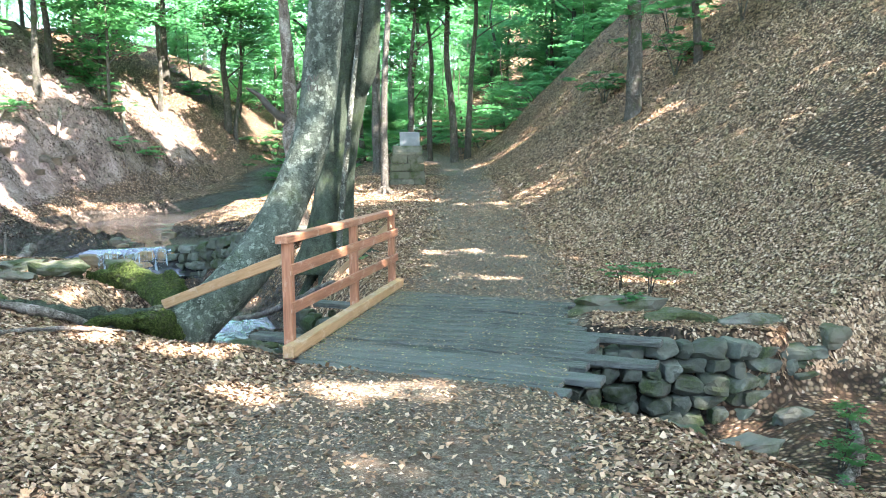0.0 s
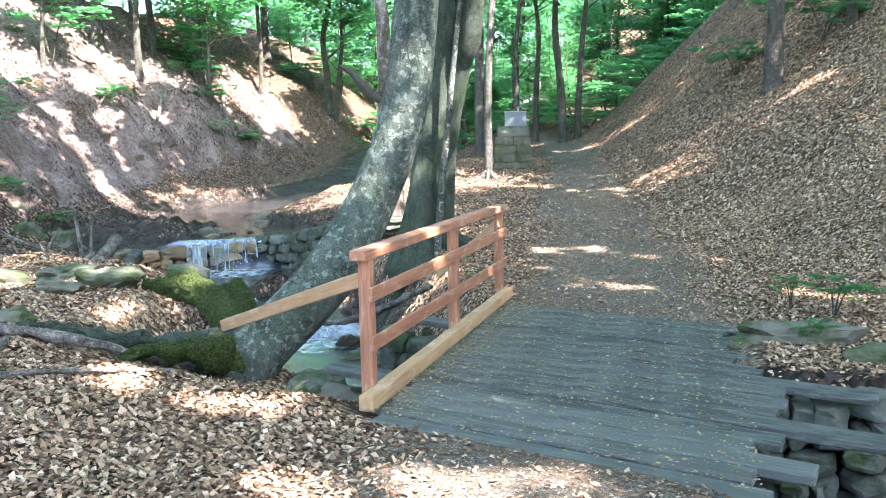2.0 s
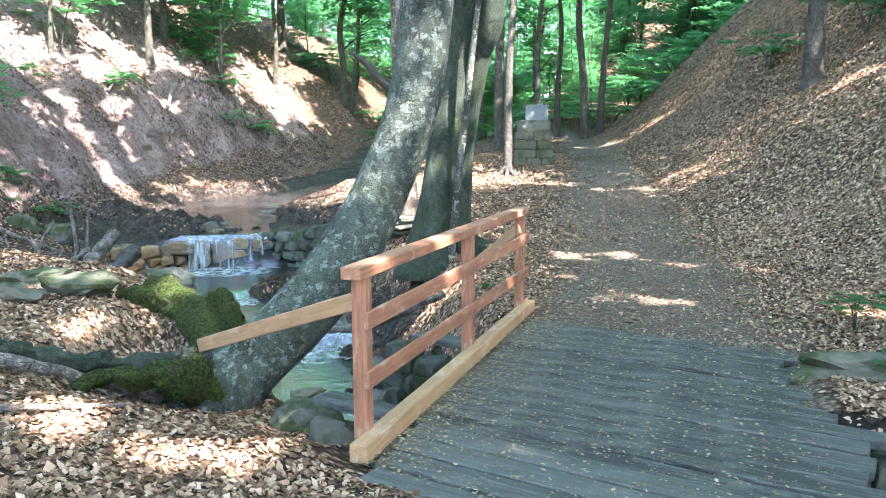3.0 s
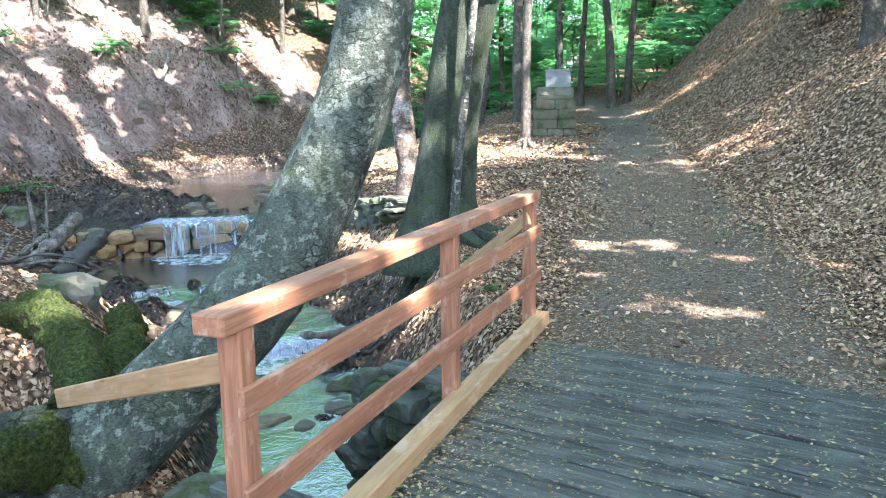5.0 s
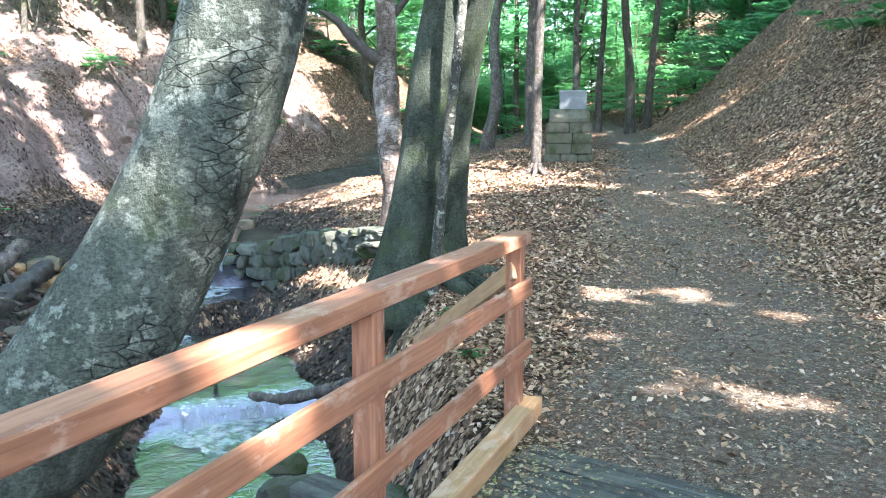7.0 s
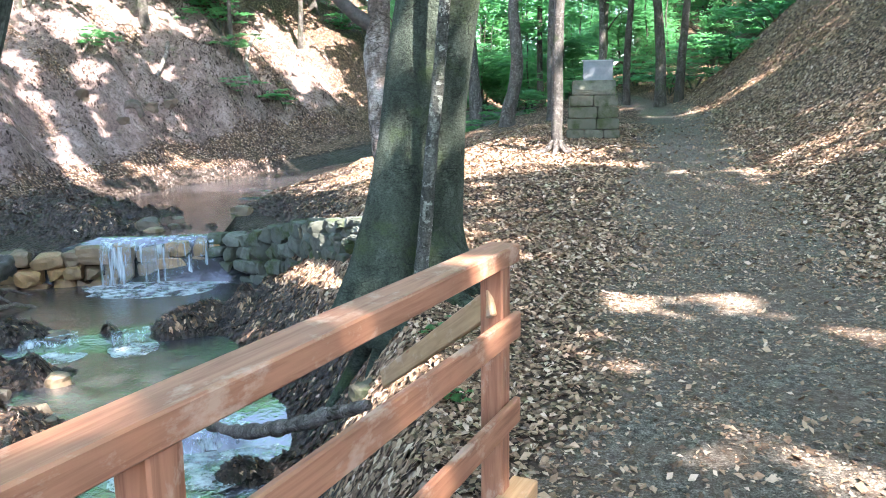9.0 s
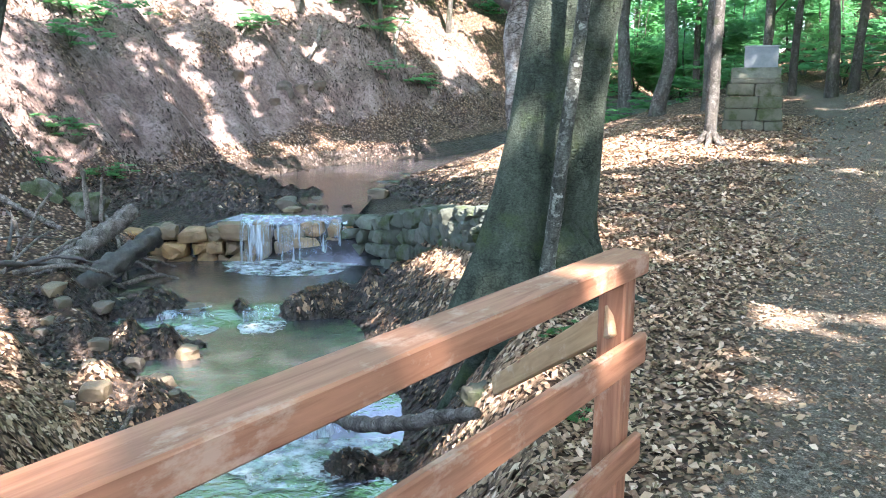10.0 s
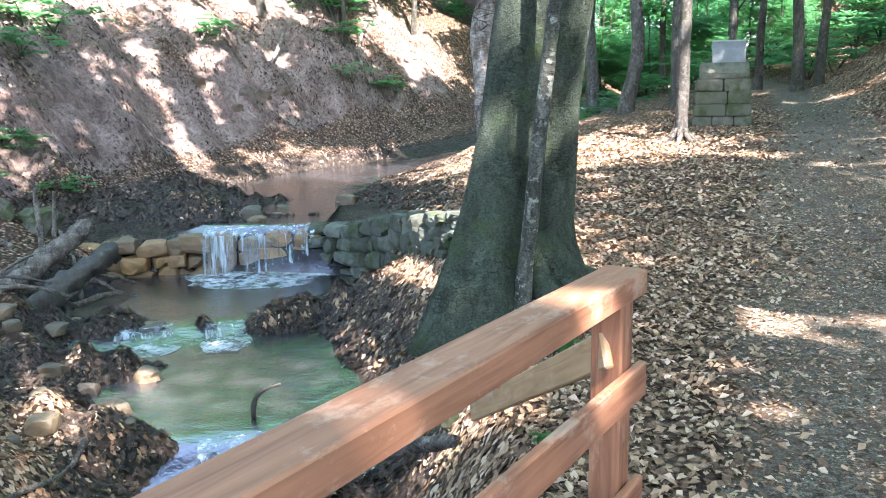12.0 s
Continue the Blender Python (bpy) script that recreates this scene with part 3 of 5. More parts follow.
def build_bridge():
    bridge = thing("footbridge", "small timber footbridge with weathered grey plank deck over the stream", "bridge", (0, 8.3, 0))
    back = Matrix.Translation((0, -8.3, 0))

    def beam(name, a, b, wide, thick, mat, up=(0, 0, 1), bevel=0.006, label=""):
        a, b = Vector(a), Vector(b)
        ln = (b - a).length
        bm = box_bm((0, 0, 0), (0, ln, 0), wide, thick, (0, 0, 1), bevel)
        ob = part(name, bm, mat, bridge, label)
        way = (b - a).normalized()
        side = way.cross(Vector(up)).normalized()
        top = side.cross(way)
        ob.matrix_local = back @ Matrix.Translation(a) @ Matrix((side, way, top)).transposed().to_4x4()
        return ob

    # deck planks
    rnd = random.Random(3)
    count = 17
    for i in range(count):
        s = i / (count - 1)
        start = Vector((-1.06, 6.72, 0)).lerp(Vector((-0.43, 10.37, 0)), s)
        right_x = 1.3 + 0.55 * s + rnd.uniform(-0.19, 0.15)
        ln = (right_x - start.x) / PLANK_WAY.x
        lead = 0.04
        if i in (5, 9):
            ln += 0.85
        if i in (4, 12):
            lead = 0.95
        a = start - PLANK_WAY * lead
        b = start + PLANK_WAY * ln
        w = rnd.uniform(0.192, 0.212)
        z = -0.035 + rnd.uniform(-0.012, 0.006) - (0.02 if lead > 0.5 else 0)
        tilt = Vector((rnd.uniform(-0.012, 0.012), rnd.uniform(-0.012, 0.012), 1))
        bm = box_bm((0, 0, 0), ((b - a).length, 0, 0), w, 0.06, (0, 0, 1), 0.008)
        ob = part("plank", bm, PLANK, bridge)
        side = PLANK_WAY.cross(tilt).normalized()
        ob.matrix_local = back @ Matrix.Translation(a + Vector((0, 0, z))) @ Matrix((PLANK_WAY, -side, side.cross(PLANK_WAY) )).transposed().to_4x4()
    # sheet added below the planks; its dark colour makes the gaps look shaded
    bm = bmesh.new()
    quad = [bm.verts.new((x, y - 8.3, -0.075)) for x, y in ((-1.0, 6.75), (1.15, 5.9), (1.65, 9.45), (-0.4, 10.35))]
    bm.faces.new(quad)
    part("packed_dirt", bm, GAP_SHADE, bridge, "dark sheet added under the deck to shade the gaps between planks")
    for off in (0.15, 1.25, 2.3):
        p = RAIL_A - OUT * off - ALONG * 0.2
        beam("bearer", p + Vector((0, 0, -0.19)), p + ALONG * 4.0 + Vector((0, 0, -0.19)), 0.2, 0.24, PLANK)
    # the rail
    cap_z = 1.045
    beam("kick_beam", RAIL_A - ALONG * 0.12 + Vector((0.08, 0, 0.045)), RAIL_B + ALONG * 0.02 + Vector((0.08, 0, 0.045)), 0.11, 0.11, TIMBER_PALE, label="pale kick beam along the deck")
    posts = {}
    for s in (0.14, 2.15, 3.9):
        p = RAIL_A + ALONG * s
        posts[s] = beam("post", p + Vector((0, 0, -0.42)), p + Vector((0, 0, 1.01)), 0.09, 0.09, TIMBER, ALONG)
    beam("handrail", RAIL_A + Vector((0, 0, cap_z)), RAIL_B + Vector((0, 0, cap_z)), 0.125, 0.072, TIMBER, label="thick sunlit top rail")
    for z, end in ((0.765, 3.985), (0.415, 3.985)):
        a = RAIL_A + ALONG * 0.06 - OUT * 0.062
        b = RAIL_A + ALONG * end - OUT * 0.062
        beam("rail_board", a + Vector((0, 0, z)), b + Vector((0, 0, z)), 0.028, 0.105, TIMBER)
    for s in (0.14, 3.9):
        p = RAIL_A + ALONG * (s + 0.065) - OUT * 0.02
        cleat = beam("cleat", p + Vector((0, 0, 0.80)), p + Vector((0, 0, 0.93)), 0.04, 0.05, TIMBER_PALE, ALONG, 0.003, "pale offcut")
        place = posts[s].matrix_local.inverted() @ cleat.matrix_local
        cleat.parent = posts[s]
        cleat.matrix_local = place
    # raking boards to the banks, on the stream's side
    p = RAIL_A + ALONG * 0.16 + OUT * 0.058
    beam("raking_board", p + Vector((0, 0, 0.855)), Vector((-2.82, 8.2, 0.23)), 0.028, 0.105, TIMBER_PALE, label="raking board down to the bank")
    p = RAIL_B - ALONG * 0.10 + OUT * 0.06
    beam("raking_board", p + Vector((0, 0, 0.83)) - Vector((-0.95, 1.2, -0.83)) * 0.06, Vector((-1.52, 12.12, 0.03)), 0.028, 0.105, TIMBER_PALE, label="raking board down to the bank")
    return bridge


build_bridge()


# ---- trees ----
def leaf_cloud(name, count, spread, size, seed, hang=0.35):
    """A mesh of small leaves in loose sprays within an ellipsoid of that spread."""
    rnd = np.random.RandomState(seed)
    sprays = max(6, count // 60)
    c = rnd.normal(size=(sprays, 3))
    c /= np.linalg.norm(c, axis=1)[:, None]
    c *= (0.35 + 0.65 * rnd.rand(sprays, 1) ** 0.5) * np.array(spread)
    which = rnd.randint(0, sprays, count)
    flat = np.array([0.16, 0.16, 0.045]) * np.mean(spread)
    p = c[which] + rnd.normal(size=(count, 3)) * flat
    p[:, 2] -= hang * 0.12 * np.hypot(p[:, 0] - c[which, 0], p[:, 1] - c[which, 1])
    yaw, tilt = rnd.rand(count) * 6.283, rnd.normal(size=count) * 0.5
    s = size * (0.6 + 0.8 * rnd.rand(count))
    ax = np.stack([np.cos(yaw), np.sin(yaw), np.sin(tilt) * 0.6], 1) * s[:, None]
    ay = np.stack([-np.sin(yaw), np.cos(yaw), np.cos(yaw * 3) * 0.35], 1) * s[:, None] * 0.55
    v = np.stack([p - ax, p - ay * 0.9, p + ax, p + ay * 0.9], 1).reshape(-1, 3)
    f = np.arange(count * 4).reshape(-1, 4)
    me = bpy.data.meshes.new(name)
    me.from_pydata(v.tolist(), [], f.tolist())
    return me


def poly(c, z):
    return sum(k * z ** i for i, k in enumerate(c))


def trunk_points(cx, cy, z0, z1, steps):
    return [(poly(cx, z0 + (z1 - z0) * i / steps), poly(cy, z0 + (z1 - z0) * i / steps), z0 + (z1 - z0) * i / steps) for i in range(steps + 1)]


# the leaning beech at the bridge
def leaning_beech():
    root = thing("leaning_beech", "grey lichen-spotted beech leaning over the stream beside the bridge", "tree", (-2.55, 8.3, -0.2))
    inv = Matrix.Translation((2.55, -8.3, 0.2))
    pts = [(-3.0, 8.05, -0.30), (-2.72, 8.15, -0.12), (-2.42, 8.42, 0.12), (-2.05, 8.75, 0.55), (-1.72, 8.98, 1.1), (-1.45, 9.10, 1.7), (-1.30, 9.12, 2.2), (-1.2, 9.1, 2.9), (-1.08, 8.95, 3.7), (-0.8, 8.7, 6), (-0.5, 8.6, 10), (-0.4, 8.6, 15)]
    rad = [0.30, 0.30, 0.265, 0.25, 0.235, 0.22, 0.215, 0.21, 0.20, 0.17, 0.12, 0.05]
    t = part("trunk", tube(pts, rad, 28, 0.10, 2.6, 1.0), BEECH, root, smooth=True)
    t.matrix_local = inv
    sleeve = part("moss_sleeve", lumpy(tube([(-3.2, 8.04, -0.30), (-2.95, 8.10, -0.17), (-2.74, 8.20, -0.06), (-2.58, 8.32, 0.06)], [0.2, 0.29, 0.29, 0.2], 24, 0.16, 3.0, 2.0), 0.09, 6, 3.0, 2), MOSS, root, "damp dark moss round the foot", smooth=True)
    sleeve.matrix_local = inv
    for a, b, c in (((-1.0, 8.9, 4.6), (-2.4, 9.6, 7), (-4, 10.4, 9)), ((-0.6, 8.65, 8), (0.6, 9.6, 10.5), (1.8, 10.4, 12)), ((-0.5, 8.6, 9), (-1.6, 7.4, 11), (-2.4, 6.2, 13))):
        lm = part("limb", tube([a, b, c], [0.08, 0.06, 0.02], 8, 0.1), BEECH, root, smooth=True)
        lm.matrix_local = inv
    return root


def twin_beech():
    root = thing("twin_beech", "dark green-barked beech with two fused trunks and buttress roots", "tree", (-1.9, 14.2, 0.1))
    inv = Matrix.Translation((1.9, -14.2, -0.1))
    left = trunk_points((-2.174, 0.109, 0.013), (13.9, 0.277, -0.059), 0.75, 3.8, 5)
    lp = [(-2.16, 13.95, -0.25), (-2.15, 13.97, 0.05), (-2.13, 14.0, 0.4)] + left + [(-1.35, 14.0, 6), (-1.0, 13.8, 10), (-0.9, 13.7, 16)]
    lr = [0.56, 0.42, 0.30, 0.255, 0.245, 0.24, 0.235, 0.23, 0.225, 0.18, 0.13, 0.05]
    part("trunk", tube(lp, lr, 28, 0.10, 2.2, 4.0, 0.10), BEECH_DARK, root, smooth=True).matrix_local = inv
    right = trunk_points((-1.78, -0.073, 0.065), (14.5, 0.069, -0.07), 0.6, 3.6, 5)
    rp = [(-1.72, 14.5, -0.2), (-1.74, 14.5, 0.1), (-1.77, 14.5, 0.35)] + right + [(-0.98, 13.5, 6), (-0.75, 13.3, 10), (-0.5, 13, 16)]
    rr = [0.36, 0.29, 0.225, 0.195, 0.185, 0.18, 0.175, 0.17, 0.165, 0.13, 0.09, 0.04]
    part("trunk", tube(rp, rr, 24, 0.10, 2.4, 9.0, 0.08), BEECH_DARK, root, smooth=True).matrix_local = inv
    # the pale thin stem grown against them
    sp = [(-1.80, 13.78, -0.05), (-1.77, 13.80, 0.4), (-1.71, 13.82, 1.05), (-1.65, 13.82, 1.6), (-1.58, 13.8, 2.2), (-1.45, 13.72, 3.2), (-1.2, 13.6, 5)]
    part("climbing_stem", tube(sp, [0.075, 0.056, 0.05, 0.048, 0.046, 0.042, 0.03], 12, 0.16, 6, 2.0), BARK_STEM, root, "pale lichened stem", smooth=True).matrix_local = inv
    rnd = random.Random(8)
    for a in (200, 240, 275, 305, 340, 20, 60, 110):
        w = radians(a + rnd.uniform(-10, 10))
        c = Vector((-1.95, 14.2, 0))
        ps = []
        for d, up in ((0.12, 0.42), (0.36, 0.12), (0.62, 0.02), (0.95, -0.06), (1.2, -0.14)):
            x, y = c.x + math.cos(w + d * 0.3) * d, c.y + math.sin(w + d * 0.3) * d
            ps.append((x, y, ground_z(x, y) + up))
        part("root", tube(ps, [0.15, 0.12, 0.08, 0.05, 0.03], 8, 0.15, 4, a), BEECH_DARK, root, smooth=True).matrix_local = inv
    return root


LEANING = leaning_beech()
TWIN = twin_beech()


def broken_tree():
    root = thing("broken_tree", "half-dead tree with peeling bark and a snapped limb", "tree", (-3.1, 17.0, 0.4))
    inv = Matrix.Translation((3.1, -17.0, -0.4))
    pts = [(-3.12, 16.95, 0.2), (-3.14, 17.0, 0.8), (-3.22, 17.1, 1.5), (-3.34, 17.3, 2.3), (-3.36, 17.45, 3.0), (-3.42, 17.5, 4.2), (-3.5, 17.5, 5.6), (-3.44, 17.4, 7.2)]
    part("trunk", tube(pts, [0.22, 0.17, 0.165, 0.17, 0.14, 0.13, 0.11, 0.03], 16, 0.22, 4, 3), BARK_BROKEN, root, smooth=True).matrix_local = inv
    part("snapped_limb", tube([(-3.36, 17.4, 2.6), (-3.7, 17.3, 2.85), (-4.0, 17.2, 3.2), (-4.25, 17.1, 3.35)], [0.1, 0.085, 0.06, 0.02], 9, 0.25, 6), DARKWOOD, root, "dark snapped limb", smooth=True).matrix_local = inv
    part("snapped_limb", tube([(-3.38, 17.5, 3.2), (-3.1, 17.5, 3.5), (-2.85, 17.45, 3.75)], [0.07, 0.05, 0.02], 8, 0.2, 6), DARKWOOD, root, smooth=True).matrix_local = inv


broken_tree()


def forest_tree(name, label, x, y, height, radius, seed, lean=(0, 0), mat=None, crown_at=0.55, leaves=True, kind=0, group="forest trees"):
    """A slim woodland tree: trunk with limbs, and a loose crown of leaves on a shared mesh."""
    rnd = random.Random(seed)
    z = ground_z(x, y)
    root = thing(name, label, "tree", (x, y, z), group)
    pts, rad = [], []
    wob = [rnd.uniform(-1, 1) for _ in range(8)]
    for i in range(7):
        s = i / 6
        pts.append((lean[0] * s * height + wob[i] * radius * 1.2 * min(1, s * 3), lean[1] * s * height + wob[7 - i] * radius * min(1, s * 3), -0.25 + s * (height + 0.25)))
        rad.append(radius * (1.45 if i == 0 else 1 - 0.8 * s))
    pts.insert(1, (pts[0][0], pts[0][1], 0.25))
    rad.insert(1, radius * 1.08)
    part("trunk", tube(pts, rad, 10, 0.12, 3, seed), mat or BARK_FAR, root, smooth=True)
    for k in range(3):
        a, s = rnd.uniform(0, 6.28), crown_at - 0.1 + 0.14 * k
        p = Vector((lean[0] * s * height, lean[1] * s * height, s * height))
        q = p + Vector((math.cos(a), math.sin(a), 0.6)) * height * 0.14
        part("limb", tube([p, (p + q) / 2 + Vector((0, 0, 0.1)), q], [radius * 0.3, radius * 0.2, 0.01], 5, 0.1), mat or BARK_FAR, root, smooth=True)
    if leaves:
        cr = new("crown", CROWNS[kind % len(CROWNS)])
        cr.parent = root
        k = height / 14
        cr.matrix_local = Matrix.Translation((lean[0] * height, lean[1] * height, height * (crown_at + 0.25))) @ Matrix.Rotation(rnd.uniform(0, 6.28), 4, "Z") @ Matrix.Diagonal((k, k, k, 1))
    return root


CROWNS = []
for n in range(4):
    me = leaf_cloud("crown", 4000, (2.9, 2.9, 3.8), 0.18, 20 + n)
    me.materials.append(LEAF if n % 2 else LEAF_YOUNG)
    CROWNS.append(me)
SPRAYS = []
for n in range(4):
    me = leaf_cloud("leaves", 420, (0.5, 0.5, 0.3), 0.042, 60 + n)
    me.materials.append(LEAF_YOUNG)
    SPRAYS.append(me)


# breaks in the roof of leaves, as places on the ground that the sun reaches through them: x, y, z, radius
BREAKS_NEAR = ((-1.0, 5.5, 0, 0.28), (-0.65, 5.7, 0, 0.3), (-0.3, 5.6, 0, 0.26), (0.05, 5.75, 0, 0.28), (-0.5, 5.25, 0, 0.2), (0.15, 5.4, 0, 0.18), (-1.35, 5.3, 0, 0.22), (-2.1, 6.3, 0.2, 0.22), (-1.7, 6.4, 0.2, 0.18), (-2.9, 6.6, 0.3, 0.22), (-2.6, 6.3, 0.3, 0.1), (-0.2, 4.1, 0, 0.14), (0.1, 4.0, 0, 0.1), (0.6, 6.6, 0, 0.25))
BREAKS_BRIDGE = ((3.1, 10.9, 0.4, 0.3), (3.5, 10.6, 0.5, 0.22), (-1.2, 7.2, 1, 0.15), (-1.05, 8.1, 1, 0.16), (-1.0, 8.5, 0.8, 0.15), (-0.9, 8.9, 1, 0.14), (-0.75, 9.7, 1, 0.16), (-0.7, 9.9, 0.7, 0.12), (-0.6, 10.6, 1, 0.15), (-0.5, 10.9, 0.1, 0.14), (-0.3, 7.3, 0, 0.2), (-4.6, 9.1, 0.5, 0.45), (-5.5, 8.8, 0.5, 0.4), (-3.9, 8.3, 0.4, 0.25), (-3.4, 8.95, 0.5, 0.22))
BREAKS_BANK = ((0.25, 11.5, 0, 0.16), (0.7, 11.4, 0, 0.2), (1.15, 11.3, 0, 0.14), (-0.15, 14.0, 0.1, 0.26), (0.6, 14.2, 0.1, 0.2), (-1.6, 12.5, 0, 0.22), (-5.0, 19.5, 0.4, 0.4), (-4.3, 18.6, 0.4, 0.3), (-3.4, 20.5, 0.5, 0.35), (-1.6, 22.6, 0.7, 0.5), (-0.4, 22.0, 0.7, 0.4), (0.4, 21.2, 0.6, 0.35), (-6.3, 22.5, 0.2, 0.4), (-9.6, 23.5, -0.2, 0.5), (-11.6, 23.8, -0.2, 0.6), (-7.6, 13.4, -0.7, 0.35), (-9.8, 15.2, -0.3, 0.4), (-6.3, 12.0, -0.7, 0.3), (-9.4, 16.9, -0.7, 0.25), (5.5, 22, 2.4, 0.4), (2.0, 27.5, 1.2, 0.4), (2.6, 30.5, 2.2, 0.5), (3.4, 33.5, 2.6, 0.5))
# long breaks above the eroded slope: from, to, radius, number
RUNS = (((-16.6, 25.4, 3.5), (-12.35, 23.05, -0.05), 0.4, 10), ((-16.4, 27.9, 4.3), (-15.1, 26.6, 2.7), 0.75, 3), ((-16.3, 20.4, 3.6), (-16.9, 23.0, 3.9), 0.8, 4), ((-14.5, 33.9, 3.7), (-11.9, 33.2, 1.2), 0.45, 6), ((-13.4, 36.0, 3.1), (-9.7, 32.5, 0.5), 0.4, 7),
        ((-14.2, 22.7, 1.6), (-13.9, 22.5, 1.4), 0.25, 2), ((-12.9, 25.1, 0.4), (-12.4, 25.7, 0.0), 0.28, 3), ((-13.6, 28.7, 1.3), (-13.4, 30.1, 2.1), 0.25, 3), ((-14.8, 29.6, 2.9), (-14.4, 30.8, 3.1), 0.35, 2), ((-14.6, 17.0, 2.6), (-13.4, 18.2, 1.4), 0.35, 3), ((-15.6, 26.9, 3.3), (-14.0, 25.6, 1.4), 0.22, 4))
BREAKS = list(BREAKS_NEAR + BREAKS_BRIDGE + BREAKS_BANK)
for run_a, run_b, run_r, run_n in RUNS:
    for run_k in range(2 * run_n):
        BREAKS.append((*Vector(run_a).lerp(Vector(run_b), run_k / (2 * run_n - 1)), run_r))
sun_dir = np.array(sun_way)


def canopy_crown(parent, place, k, seed, count=None):
    """A broad crown high up, thinned where the sun breaks through."""
    me = leaf_cloud("crown", count or CANOPY_LEAVES, (4.6 * k, 4.6 * k, 2.4 * k), 0.19, seed)
    v = np.empty(len(me.vertices) * 3)
    me.vertices.foreach_get("co", v)
    v = v.reshape(-1, 4, 3)
    c = v.mean(1) + np.array(place)
    keep = np.ones(len(c), bool)
    for x, y, z, r in BREAKS:
        d = c - (x, y, z)
        off = d - (d @ sun_dir)[:, None] * sun_dir
        ragged = (r + 0.07) * (0.8 + 0.6 * wave(c[:, 0], c[:, 1] + 0.6 * c[:, 2], 0.9 / r ** 0.5, x))
        keep &= (off ** 2).sum(1) > ragged ** 2
    v = v[keep]
    bpy.data.meshes.remove(me)
    me = bpy.data.meshes.new("crown")
    o = np.array(parent.location)
    me.from_pydata((v.reshape(-1, 3) + np.array(place) - o).tolist(), [], np.arange(len(v) * 4).reshape(-1, 4).tolist())
    me.materials.append(LEAF)
    ob = new("crown", me)
    ob.parent = parent


# crowns out of view; the twin beech's last two are added to shade the slope
for n, (root, places) in enumerate(((LEANING, ((-0.4, 8.6, 14.5, 0.8), (-3.6, 10.2, 11.5, 0.55), (1.6, 10.4, 13.0, 0.6))), (TWIN, ((-1.2, 13.6, 15.5, 0.8), (1.4, 13, 14.5, 0.7), (-4.8, 15.2, 18.5, 0.8), (-3.2, 18.8, 20, 0.85))))):
    for q, (x, y, z, k) in enumerate(places):
        canopy_crown(root, (x, y, z), k, 200 + 10 * n + q)


def canopy_tree(x, y, height, radius, seed, k=1.0):
    """A tall beech added out of view; its crown closes the roof of leaves."""
    root = forest_tree("unseen_beech", "tall unseen beech added so that its leafy crown shades the trail", x, y, height, radius, seed, (0, 0), BARK_FAR, 0.6, False, group="tall beeches")
    canopy_crown(root, (x, y, root.location.z + height * 0.93), k, 240 + seed)


# unseen stems added beside and behind the walk; their crowns shade it
for i, (x, y, h, k) in enumerate(CANOPY_SPOTS):
    canopy_tree(x, y, h, 0.26, i, k)
# unseen leaf clumps added towards the sun to shade the trail past the bridge
for q, (x, y) in enumerate(((0.5, 12.7), (1.3, 12.6), (2.0, 12.2), (1.9, 11.0), (1.6, 9.9))):
    canopy_crown(LEANING, tuple(Vector((x, y, 0)) + sun_way * 16.5), 0.16, 400 + q, 700)


